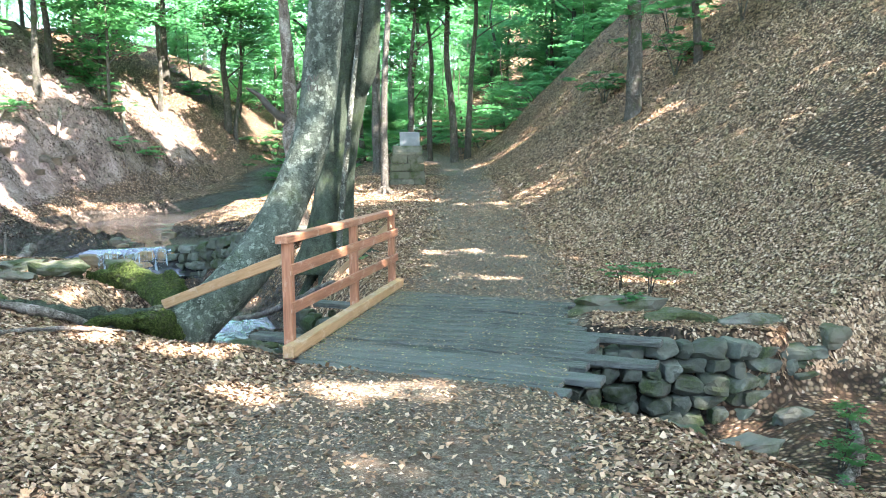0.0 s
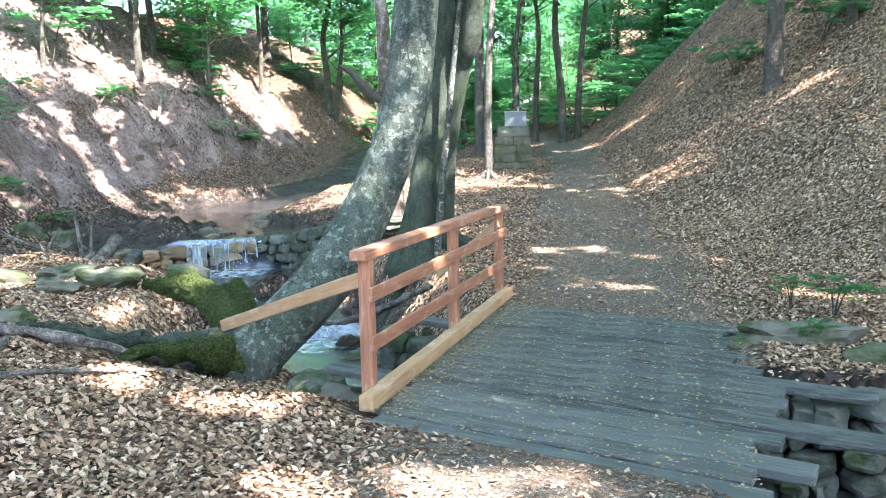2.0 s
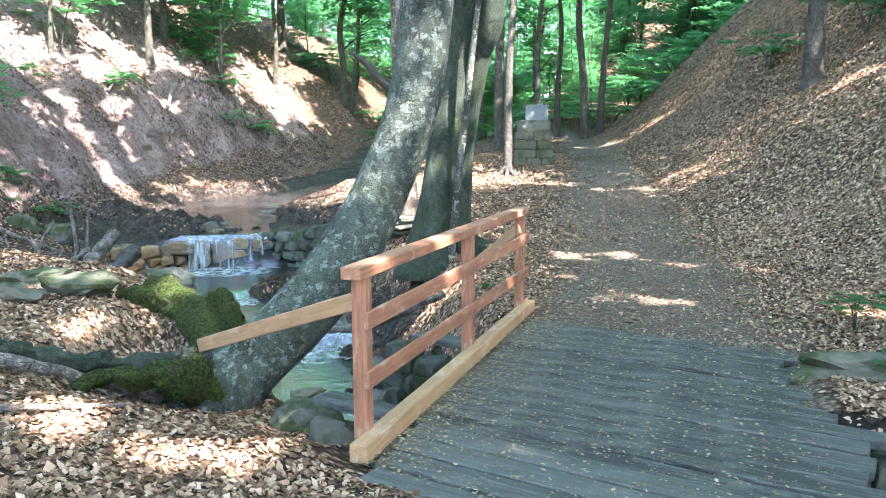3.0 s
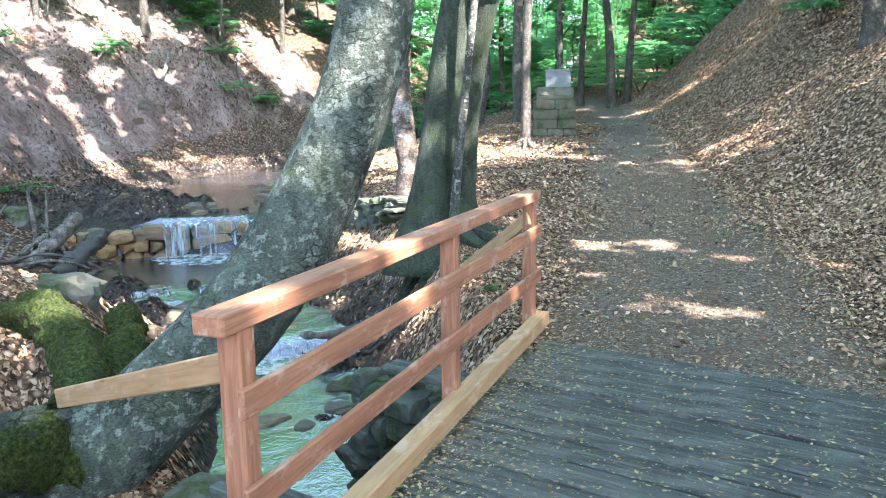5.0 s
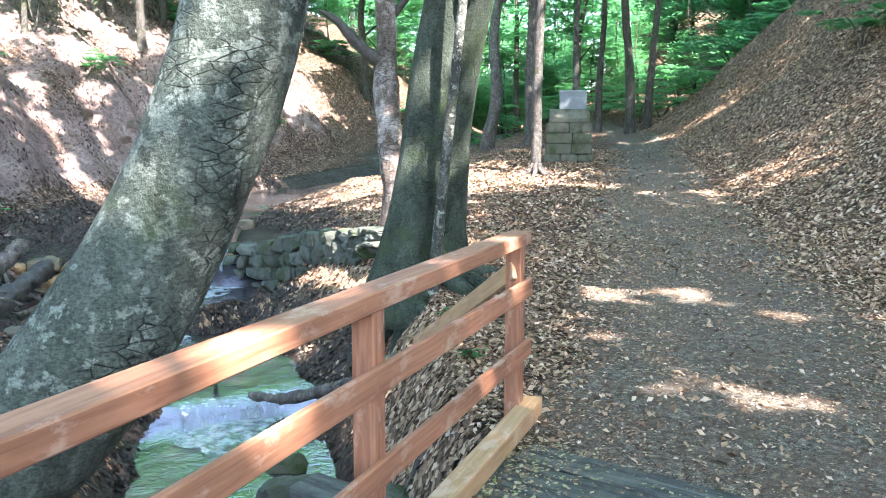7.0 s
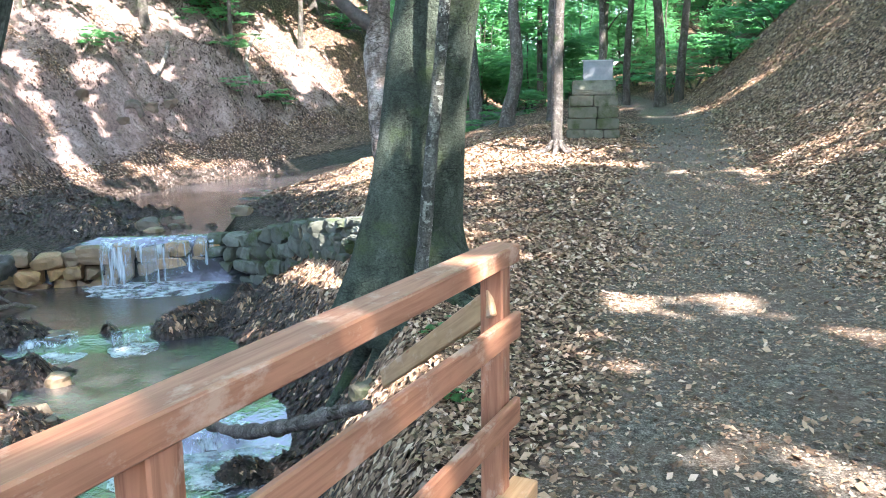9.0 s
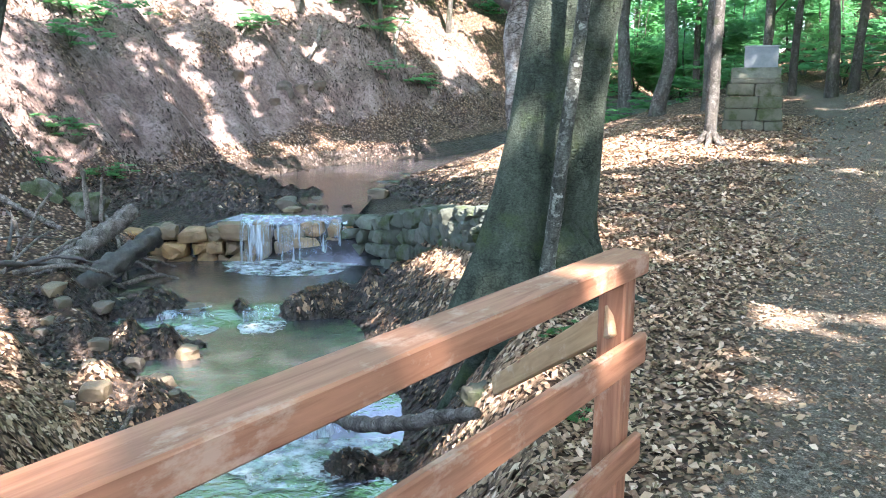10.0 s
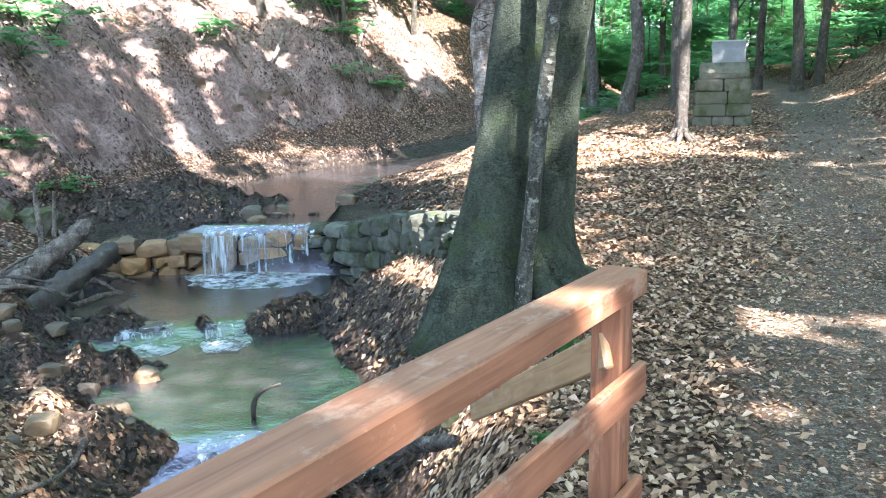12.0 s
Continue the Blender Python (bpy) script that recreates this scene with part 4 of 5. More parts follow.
def build_forest():
    rnd = random.Random(11)
    spots = []
    bank = "dark tree with leafy twigs rooted in the steep leafy bank"
    bank_tree = forest_tree("bank_tree", bank, 5.5, 23.4, 16, 0.23, 5, (-0.03, 0.02), crown_at=0.34, kind=0)
    # unseen crowns added well off this trunk to shade the right slope
    for q, (x, y, z, k) in enumerate(((9.5, 27.5, 20, 1.0), (6.0, 30, 20, 0.9), (12.5, 31.5, 21, 1.0), (8.5, 34, 21, 1.0))):
        canopy_crown(bank_tree, (x, y, z), k, 300 + q)
    forest_tree("bank_tree", bank, 7.5, 23.9, 11, 0.12, 6, (-0.09, 0.02), crown_at=0.30, kind=1)
    for q, (x, y, z, k) in enumerate(((4.4, 23.0, 6.3, 2.0), (5.2, 22.7, 5.9, 1.7), (6.3, 23.2, 6.4, 2.2), (7.2, 23.6, 6.2, 2.0), (8.3, 23.4, 7.0, 2.4), (3.6, 24.0, 7.2, 2.2), (5.6, 24.4, 5.2, 1.4))):
        o = bank_tree.location
        twig = part("twig", tube([(0.0, 0.0, z - o.z + 0.4), ((x - o.x) * 0.6, (y - o.y) * 0.6, z - o.z + 0.35), (x - o.x, y - o.y, z - o.z)], [0.035, 0.02, 0.006], 6, 0.1), BARK_FAR, bank_tree, smooth=True)
        spray = new("leaves", SPRAYS[q % 4])
        spray.parent = twig
        spray.matrix_local = Matrix.Translation((x - o.x, y - o.y, z - o.z)) @ Matrix.Rotation(q * 1.3, 4, "Z") @ Matrix.Diagonal((k, k, k * 0.5, 1))
    tree = forest_tree("trail_tree", "slim pale tree with spreading roots beside the trail", -1.94, 24.1, 19, 0.115, 7, (0.025, 0.0), BARK_GREY, crown_at=0.6, kind=2)
    # two unseen high crowns added to shade the eroded slope
    canopy_crown(tree, (-2.4, 24.0, 19.5), 0.9, 230)
    canopy_crown(tree, (0.8, 25.0, 18), 0.8, 231)
    for k in range(7):
        a = k * 0.9 + 0.2
        ps = []
        for d, up in ((0.06, 0.22), (0.22, 0.05), (0.42, 0.01), (0.65, -0.05)):
            x, y = -1.94 + math.cos(a) * d, 24.1 + math.sin(a) * d
            ps.append((x + 1.94, y - 24.1, ground_z(x, y) + up - tree.location.z))
        part("root", tube(ps, [0.07, 0.05, 0.035, 0.015], 6, 0.15, 4, a), DEADWOOD, tree, smooth=True)
    pale = "pale grey trunk of a woodland tree past the monument"
    dark = "dark woodland trunk at the head of the trail"
    known = [(-4.5, 32.6, 12, 0.22, (0.10, 0.02), BARK_GREY, pale), (-6.6, 37.5, 13, 0.26, (0.0, 0.0), BARK_GREY, pale), (-2.9, 31.5, 14, 0.2, (0.02, 0), BARK_FAR, dark),
             (-1.8, 33.5, 12, 0.12, (0.05, 0), BARK_GREY, pale), (-1.0, 36.5, 14, 0.13, (0.0, 0), BARK_FAR, dark), (0.15, 35.2, 14, 0.18, (-0.03, 0), BARK_FAR, dark), (0.75, 35.6, 13, 0.15, (0.04, 0), BARK_FAR, dark),
             (-15.5, 42.7, 13, 0.22, (0.0, 0), BARK_FAR, ""), (-14.4, 33.2, 9, 0.08, (0.0, 0), BARK_FAR, ""), (-12.2, 42.6, 12, 0.2, (0.03, 0), BARK_FAR, ""), (-11.9, 43, 12, 0.12, (0.09, 0), BARK_FAR, ""),
             (-18.2, 31.4, 13, 0.24, (-0.03, 0), BARK_FAR, ""), (-17.7, 27.2, 7, 0.09, (0.05, 0), BARK_FAR, ""), (-14.3, 38.6, 12, 0.12, (0.0, 0), BARK_FAR, ""), (-18.6, 39.4, 14, 0.22, (0.02, 0), BARK_FAR, ""),
             (-17.4, 39.3, 14, 0.2, (-0.02, 0), BARK_FAR, ""), (-16.3, 31.0, 11, 0.15, (0, 0), BARK_FAR, ""), (-19.3, 44.2, 14, 0.2, (0, 0), BARK_FAR, ""), (-22, 36, 14, 0.2, (0, 0), BARK_FAR, "")]
    for i, (x, y, h, r, lean, mat, label) in enumerate(known):
        spots.append((x, y))
        forest_tree("forest_tree", label or "slim woodland tree on the ridge of the eroded slope", x, y, h, r, 40 + i, lean, mat, 0.33 if x < -10 else 0.5, kind=i)
    n = 0
    while n < FAR_TREES:
        a, d = rnd.uniform(-0.95, 0.60), rnd.uniform(32, 95)
        x, y = math.sin(a) * d, 6 + math.cos(a) * d
        foot = 1.0 if y < 31 else 1.0 - (y - 31) * 0.17
        if y < 42 and -13 < x < 4 or (x > foot and y < 44 and x < 15) or any((x - p) ** 2 + (y - q) ** 2 < 3 for p, q in spots):
            continue
        spots.append((x, y))
        n += 1
        forest_tree("forest_tree", "slim woodland tree with fresh green leaves", x, y, rnd.uniform(9, 16), rnd.uniform(0.08, 0.2), 100 + n, (rnd.uniform(-0.06, 0.06), rnd.uniform(-0.06, 0.06)), crown_at=rnd.uniform(0.0, 0.42), kind=n)


build_forest()


def build_understorey():
    """Low leafy growth that closes the view between the trunks."""
    rnd = random.Random(5)
    n = 0
    while n < 170:
        a, d = (rnd.uniform(-0.9, 0.58), rnd.uniform(36, 75)) if n < 64 else (rnd.uniform(-0.22, 0.34), rnd.uniform(42, 90))
        x, y = math.sin(a) * d, 6 + math.cos(a) * d
        if y < 43 and -16 < x < 16:
            continue
        n += 1
        forest_tree("young_tree", "leafy young tree in the forest understorey", x, y, rnd.uniform(4.5, 8), rnd.uniform(0.04, 0.08), 300 + n, (rnd.uniform(-0.1, 0.1), 0), crown_at=rnd.uniform(0.0, 0.2), kind=n, group="understorey")


build_understorey()


def sapling(x, y, h, k, seed, label="young beech sapling with fresh green leaves"):
    rnd = random.Random(seed)
    z = ground_z(x, y)
    root = thing("sapling", label, "sapling", (x, y, z), "saplings")
    for j in range(3):
        a = rnd.uniform(0, 6.28)
        tip = (math.cos(a) * 0.35 * k, math.sin(a) * 0.35 * k, h * rnd.uniform(0.7, 1.1))
        stem = part("stem", tube([(0, 0, -0.08), (tip[0] * 0.4, tip[1] * 0.4, tip[2] * 0.6), tip], [0.012 * k + 0.004, 0.008 * k + 0.003, 0.003], 5), BARK_FAR, root)
        lf = new("leaves", SPRAYS[(seed + j) % 4])
        lf.parent = stem
        lf.matrix_local = Matrix.Translation((tip[0], tip[1], tip[2] * 0.85)) @ Matrix.Rotation(a, 4, "Z") @ Matrix.Diagonal((k, k, k * 0.7, 1))


SLOPE_SAPLINGS = ((-15.7, 21.4, 0.5, 1.5), (-16.2, 22.6, 0.5, 1.6), (-14.9, 20.6, 0.4, 1.1), (-15.1, 33.8, 1.2, 1.9), (-14.2, 32.6, 0.9, 1.5), (-16, 35, 1.4, 2.2), (-13.2, 31.5, 0.5, 1.0), (-12.6, 33.5, 0.8, 1.4), (-15.5, 27.0, 0.6, 1.2), (-17.5, 27.4, 2.2, 2.4), (-18.5, 25, 1.4, 2.2), (-12.1, 17.4, 0.3, 0.8), (-11.6, 18.6, 0.25, 0.7), (-12.9, 18.4, 0.3, 0.9), (-6.2, 34.5, 0.5, 1.6), (-5.4, 36, 0.6, 1.9), (-7.4, 36, 0.7, 1.8), (-8.2, 39, 0.9, 2.4), (-10, 44, 1.6, 3), (-13.3, 44, 1.7, 2.6))
TRAIL_SAPLINGS = ((2.75, 9.75, 0.35, 0.55), (2.5, 10.3, 0.3, 0.4), (3.2, 5.7, 0.3, 0.34), (2.75, 5.0, 0.25, 0.28), (3.7, 6.6, 0.25, 0.3), (-0.33, 9.75, 0.05, 0.1), (-0.3, 9.3, 0.04, 0.07), (2.3, 8.9, 0.2, 0.3), (-1.35, 12.95, 0.12, 0.22), (-1.0, 11.9, 0.08, 0.16), (5.2, 26.5, 1.0, 1.7), (6.9, 24.2, 1.4, 2.0), (7.6, 27.5, 1.8, 2.2), (9.0, 24.6, 1.7, 2.1))
FAR_SAPLINGS = ((-0.9, 45, 1.5, 3), (2.5, 47, 1.6, 3), (0.5, 39, 0.8, 2.4), (-2.2, 39.5, 0.9, 2.6), (2.6, 38.5, 0.8, 2.2), (4.2, 39.5, 0.8, 2.4), (1.5, 42.5, 1.2, 3.0), (-1.2, 42, 1.1, 2.8), (5.5, 41.5, 0.9, 2.4), (7.0, 44, 1.2, 2.8), (8.5, 46, 1.2, 3.0), (3.5, 45, 1.4, 3.2), (5.8, 47.5, 1.4, 3.2), (-3.4, 36.8, 0.5, 1.8), (10.5, 47.5, 1.3, 3.0), (-4, 44, 1.5, 3), (4.5, 43, 1.5, 2.8))
for i, (x, y, h, k) in enumerate(SLOPE_SAPLINGS + TRAIL_SAPLINGS + FAR_SAPLINGS):
    sapling(x, y, h, k, i)


# ---- dry-laid walls ----
def stone_set(name, mat, count, seed, cuts=9, rough=0.2, sub=2):
    return [mesh_of(name, stone_bm((1, 1, 1), seed + i, sub, rough, cuts), mat, False) for i in range(count)]


WALL_STONES = stone_set("stone", WALLSTONE, 14, 1, 8, 0.12, 3)
WEIR_STONES = stone_set("stone", WEIRSTONE, 8, 30, 7, 0.12, 3)
MOSSY_STONES = stone_set("stone", BOULDER, 8, 50, 14, 0.45, 3)
OUTCROP_ROCKS = stone_set("rock", OUTCROP, 4, 90, 12, 0.35, 3)
PEBBLES = stone_set("stone", PEBBLE, 5, 70, 4, 0.2)


def dry_wall(name, label, meshes, line, courses, seed, depth=0.34, widths=(0.2, 0.42), jitter=0.04):
    """Courses of uneven stones along a line of (x, y, foot, top)."""
    rnd = random.Random(seed)
    root = thing(name, label, "wall", line[0][:3], kind="structure")
    o = Vector(line[0][:3])
    spans = [math.hypot(b[0] - a[0], b[1] - a[1]) for a, b in zip(line, line[1:])]
    whole = sum(spans)

    def at(s):
        for (a, b), ln in zip(zip(line, line[1:]), spans):
            if s <= ln:
                return [a[i] + (b[i] - a[i]) * s / ln for i in range(4)], math.atan2(b[1] - a[1], b[0] - a[0])
            s -= ln
        return list(line[-1]), math.atan2(line[-1][1] - line[-2][1], line[-1][0] - line[-2][0])

    for c in range(courses):
        s = -rnd.uniform(0, 0.15)
        while s < whole:
            w = rnd.uniform(*widths)
            (x, y, z0, z1), turn = at(min(max(s + w / 2, 0), whole))
            hgt = (z1 - z0) / courses
            if hgt > 0.05:
                ob = new("stone", rnd.choice(meshes))
                ob.parent = root
                place = Vector((x + rnd.uniform(-jitter, jitter), y + rnd.uniform(-jitter, jitter), z0 + (c + 0.5 + rnd.uniform(-0.14, 0.14)) * hgt)) - o
                ob.matrix_local = Matrix.Translation(place) @ Matrix.Rotation(turn + rnd.uniform(-0.15, 0.15), 4, "Z") @ Matrix.Rotation(rnd.uniform(-0.12, 0.12), 4, "Y") @ Matrix.Diagonal((w * 1.02, depth * rnd.uniform(0.8, 1.25), hgt * rnd.uniform(0.85, 1.2), 1))
            s += w
    return root


dry_wall("abutment_wall", "rough grey fieldstone abutment wall with mossy top beside the bridge", WALL_STONES,
         [(-1.75, 10.15, -1.25, -0.2), (-0.6, 9.35, -1.25, -0.25), (0.7, 8.4, -1.25, -0.25), (1.55, 7.85, -1.1, -0.22), (2.3, 7.68, -1.0, -0.04), (3.0, 7.72, -0.9, -0.06), (3.8, 7.98, -0.8, -0.16), (4.2, 8.12, -0.7, -0.22)], 5, 5, 0.34, (0.13, 0.36))
dry_wall("near_abutment", "rough fieldstone abutment under the near end of the bridge", WALL_STONES,
         [(-1.7, 8.05, -1.25, -0.25), (-0.3, 7.0, -1.25, -0.25), (1.2, 6.25, -1.25, -0.25)], 3, 6, 0.36, (0.25, 0.42))
dry_wall("weir_wall", "wet ochre stone weir under the waterfall", WEIR_STONES,
         [(-9.75, 17.0, -1.1, -0.42), (-8.4, 17.85, -1.1, -0.40), (-7.5, 18.4, -1.1, -0.40), (-6.7, 18.9, -1.1, -0.36)], 3, 7, 0.4, (0.16, 0.5))
dry_wall("pool_wall", "mossy dry stone retaining wall round the pool", WALL_STONES,
         [(-6.75, 18.85, -1.05, -0.28), (-6.0, 18.7, -1.05, -0.2), (-5.1, 18.2, -1.02, 0.02), (-4.3, 17.4, -0.75, 0.2), (-3.6, 16.6, -0.25, 0.34), (-3.0, 15.95, 0.15, 0.46)], 4, 8, 0.36, (0.13, 0.4))


def boulder(name, label, x, y, size, meshes, seed, sink=0.3, turn=0.0, group="", z=None):
    ob = new(name, meshes[seed % len(meshes)])
    base = ground_z(x, y) if z is None else z
    ob.matrix_world = Matrix.Translation((x, y, base + size[2] * (0.5 - sink))) @ Matrix.Rotation(turn, 4, "Z") @ Matrix.Diagonal((*size, 1))
    return tagged(ob, label, "rock", group)


NEAR_BOULDERS = ((-4.35, 9.0, 0.6, 0.42, 0.24, 0.2), (-4.95, 9.12, 0.5, 0.4, 0.2, 0.9), (-5.6, 8.9, 0.7, 0.5, 0.24, 0.5), (-4.6, 8.6, 0.35, 0.3, 0.16, 0.1), (-4.3, 7.5, 0.3, 0.24, 0.16, 0.1), (-3.9, 9.75, 0.4, 0.32, 0.3, 0.4), (-1.95, 8.15, 0.5, 0.4, 0.35, 0.3), (-1.6, 7.85, 0.4, 0.34, 0.34, 1.0), (1.75, 4.95, 0.42, 0.3, 0.2, -0.6), (2.0, 4.5, 0.36, 0.26, 0.18, 0.4), (1.9, 5.4, 0.3, 0.22, 0.2, 0.7), (3.5, 7.2, 0.4, 0.3, 0.2, 0.2))
STREAM_BOULDERS = ((-2.7, 12.45, 0.34, 0.28, 0.34, 0.1), (-2.25, 12.0, 0.36, 0.3, 0.4, 0.8), (-1.9, 11.5, 0.4, 0.3, 0.3, 0.3), (-1.3, 10.9, 0.34, 0.3, 0.26, 0.9), (-2.0, 13.0, 0.22, 0.12, 0.2, 0.5), (-10.3, 16.9, 0.6, 0.5, 0.5, 0.2), (-10.9, 16.6, 0.5, 0.4, 0.4, 0.8), (-10.0, 17.4, 0.4, 0.4, 0.3, 0.5), (-9.4, 17.6, 0.4, 0.3, 0.3, 0.3))
for i, (x, y, sx, sy, sz, turn) in enumerate(NEAR_BOULDERS + STREAM_BOULDERS):
    boulder("boulder", "mossy grey boulder half sunk in the leafy bank", x, y, (sx, sy, sz), MOSSY_STONES, i, 0.42, turn, "bank boulders")
for i, (x, y, sx, sy, sz) in enumerate(((2.15, 9.0, 0.9, 0.4, 0.26), (2.75, 8.35, 0.7, 0.36, 0.2), (3.5, 8.35, 0.8, 0.4, 0.22), (4.3, 8.12, 0.34, 0.28, 0.2))):
    boulder("capstone", "flat mossy capstone on the abutment wall", x, y, (sx, sy, sz), MOSSY_STONES, i + 1, 0.45, 0.1 * i, "capstones")
rnd = random.Random(21)
for i in range(34):
    x, y = rnd.uniform(-8.2, -4.6), rnd.uniform(11.6, 15.4)
    s = rnd.uniform(0.10, 0.26)
    sd, level = [float(v[0]) for v in stream_at(np.array([x]), np.array([y]))[:2]]
    if 0.3 < sd < 3.4:
        boulder("stream_stone", "small ochre stone on the muddy gravel bar", x, y, (s, s * 0.8, s * 0.6), PEBBLES, i, 0.25, rnd.uniform(0, 3), "stones on the bar")
for i in range(30):
    s = rnd.uniform(0, 1)
    x, y = -1.5 - 1.8 * s + rnd.uniform(-0.75, 0.75), 9.2 + 3.3 * s + rnd.uniform(-0.6, 0.6)
    k = rnd.uniform(0.14, 0.4)
    if abs(float(stream_at(np.array([x]), np.array([y]))[0][0])) < 0.9:
        boulder("stream_stone", "wet ochre and grey stone in the stream bed", x, y, (k, k * 0.8, k * 0.6), PEBBLES, i, 0.1, rnd.uniform(0, 3), "stones in the stream")
for i in range(12):
    x, y = -8.4 + rnd.uniform(-0.8, 0.9), 20.2 + rnd.uniform(-1.2, 1.6)
    s = rnd.uniform(0.2, 0.45)
    boulder("wet_stone", "dark wet stone in the upper stream", x, y, (s, s * 0.8, s * 0.5), PEBBLES, i, 0.2, rnd.uniform(0, 3), "stones in the upper stream")
for i in range(5):
    x, y = -14.2 + rnd.uniform(-0.8, 0.8), 27.4 + rnd.uniform(-1.5, 1.5)
    s = rnd.uniform(0.4, 0.9)
    boulder("outcrop_rock", "fractured dark rock jutting from the eroded slope", x, y, (s, s * 0.7, s * 0.7), OUTCROP_ROCKS, i, 0.78, rnd.uniform(0, 3), "rock outcrop")


# ---- falling water ----
def fall(name, label, a, b, top, foot, strips, reach, seed, edge=0.24):
    """Strands of water over the edge from a to b."""
    rnd = random.Random(seed)
    root = thing(name, label, "waterfall", (*a, foot), kind="structure")
    a2, b2 = Vector((*a, 0)), Vector((*b, 0))
    way = (b2 - a2).normalized()
    ahead = Vector((way.y, -way.x, 0))
    ln = (b2 - a2).length
    for k in range(strips):
        w = ln / strips * rnd.uniform(0.6, 1.3)
        c = ln * (k + 0.5) / strips + rnd.uniform(-0.03, 0.03)
        verts, faces = [], []
        out = reach * rnd.uniform(0.8, 1.25)
        rows, cols = 9, 5
        for i in range(rows):
            t = i / (rows - 1)
            for j in range(cols):
                u = (j / (cols - 1) - 0.5) * w * (1 + 0.35 * t)
                p = a2 + way * (c + u) + ahead * (-0.2 + edge * min(1, t * 3) + out * t ** 0.7 + 0.03 * math.cos(j * 2.1 + k)) - a2
                verts.append((p.x, p.y, (top - foot) * (1 - max(0, t - 0.15) ** 1.5 / 0.85 ** 1.5) + 0.015))
        for i in range(rows - 1):
            for j in range(cols - 1):
                q = i * cols + j
                faces.append((q, q + 1, q + cols + 1, q + cols))
        raw("water_strand", verts, faces, FOAM, root, True)
    # churned foam at the foot
    faces = []
    mid = (b2 - a2) / 2 + ahead * (reach + edge)
    verts = [(mid.x, mid.y, 0.035)]
    n = 36
    for r in (0.35, 0.7, 1.0):
        for i in range(n):
            g = 2 * math.pi * i / n
            k = 1 + 0.2 * fbm(math.cos(g) * 2 + seed, math.sin(g) * 2, r)
            p = mid + way * math.cos(g) * ln * 0.62 * r * k + ahead * math.sin(g) * (0.12 + 0.42 * ln) * r * k
            verts.append((p.x, p.y, 0.03 - 0.024 * r + 0.012 * fbm(p.x * 5, p.y * 5, 3)))
    for i in range(n):
        faces.append((0, 1 + i, 1 + (i + 1) % n))
        for r in range(2):
            q = 1 + r * n
            faces.append((q + i, q + n + i, q + n + (i + 1) % n, q + (i + 1) % n))
    raw("foam", verts, faces, FROTH, root, True)


fall("waterfall", "small white waterfall over the stone weir into a blue-grey pool", (-8.2, 17.98), (-6.75, 18.87), -0.30, -0.95, 12, 0.10, 1, 0.44)
fall("cascade", "low trickle over a dam of wet leaves", (-6.9, 14.95), (-6.45, 15.35), -0.95, -1.06, 3, 0.06, 2)
fall("cascade", "low trickle over a dam of wet leaves", (-6.1, 15.45), (-5.75, 15.75), -0.95, -1.06, 3, 0.06, 3)
fall("cascade", "churning little cascade above the footbridge", (-4.15, 13.05), (-3.35, 13.75), -1.06, -1.22, 5, 0.10, 4)


# ---- wet leaf dams, logs, roots ----
def log(name, label, pts, radii, mat, seed, sides=12, rough=0.16, group=""):
    ob = part(name, lumpy(tube(pts, radii, sides, rough, 5, seed), radii[0] * 0.45, 7, seed), mat, None, smooth=True)
    return tagged(ob, label, "dead wood", group)


log("fallen_log", "grey fallen log lying on the bank into the pool", [(-8.75, 16.35, -0.02), (-8.7, 15.6, -0.35), (-8.62, 14.8, -0.62), (-8.55, 14.1, -0.85)], [0.12, 0.12, 0.11, 0.09], DEADWOOD, 1, group="log pile")
log("fallen_log", "dark wet fallen log beside the pool", [(-8.35, 16.35, -0.35), (-8.3, 15.6, -0.6), (-8.25, 14.9, -0.82), (-8.2, 14.3, -0.95)], [0.14, 0.14, 0.13, 0.11], DARKWOOD, 2, group="log pile")
log("fallen_log", "grey fallen log lying on the bank into the pool", [(-9.1, 16.0, -0.3), (-9.0, 15.2, -0.5), (-8.9, 14.4, -0.7), (-8.8, 13.8, -0.8)], [0.07, 0.07, 0.06, 0.05], DEADWOOD, 3, group="log pile")
for i, (x, y, dx, dy, h, r) in enumerate(((-9.3, 16.25, 0.05, 0.05, 1.0, 0.035), (-9.45, 16.2, -0.18, 0.1, 0.95, 0.05), (-9.75, 15.4, 0.2, 0.3, 0.6, 0.03), (-9.3, 15.0, -0.3, 0.1, 0.5, 0.03), (-9.0, 14.6, 0.3, 0.1, 0.4, 0.025))):
    z = ground_z(x, y)
    log("dead_stick", "bare grey broken stick standing in the log pile", [(x, y, z - 0.15), (x + dx * 0.4, y + dy * 0.4, z + h * 0.5), (x + dx, y + dy, z + h)], [r, r * 0.85, r * 0.5], DEADWOOD, i, 7, group="broken sticks")
rnd = random.Random(31)
for i in range(12):
    x, y, a, ln, r = rnd.uniform(-9.5, -8.3), rnd.uniform(13.9, 16.0), rnd.uniform(0.4, 2.6), rnd.uniform(0.8, 1.7), rnd.uniform(0.018, 0.045)
    z = ground_z(x, y) + rnd.uniform(0.05, 0.3)
    far_end = (x + math.cos(a) * ln, y + math.sin(a) * ln)
    up = ground_z(*far_end) + rnd.uniform(0.1, 0.5)
    log("dead_branch", "bleached bare branch tangled in the log pile", [(x, y, z - 0.12), (x + math.cos(a) * ln * 0.5, y + math.sin(a) * ln * 0.5 + 0.08, (z + up) / 2 + 0.05), (*far_end, up)], [r, r * 0.8, r * 0.4], DEADWOOD if i % 3 else DARKWOOD, i + 40, 7, 0.2, "log pile")
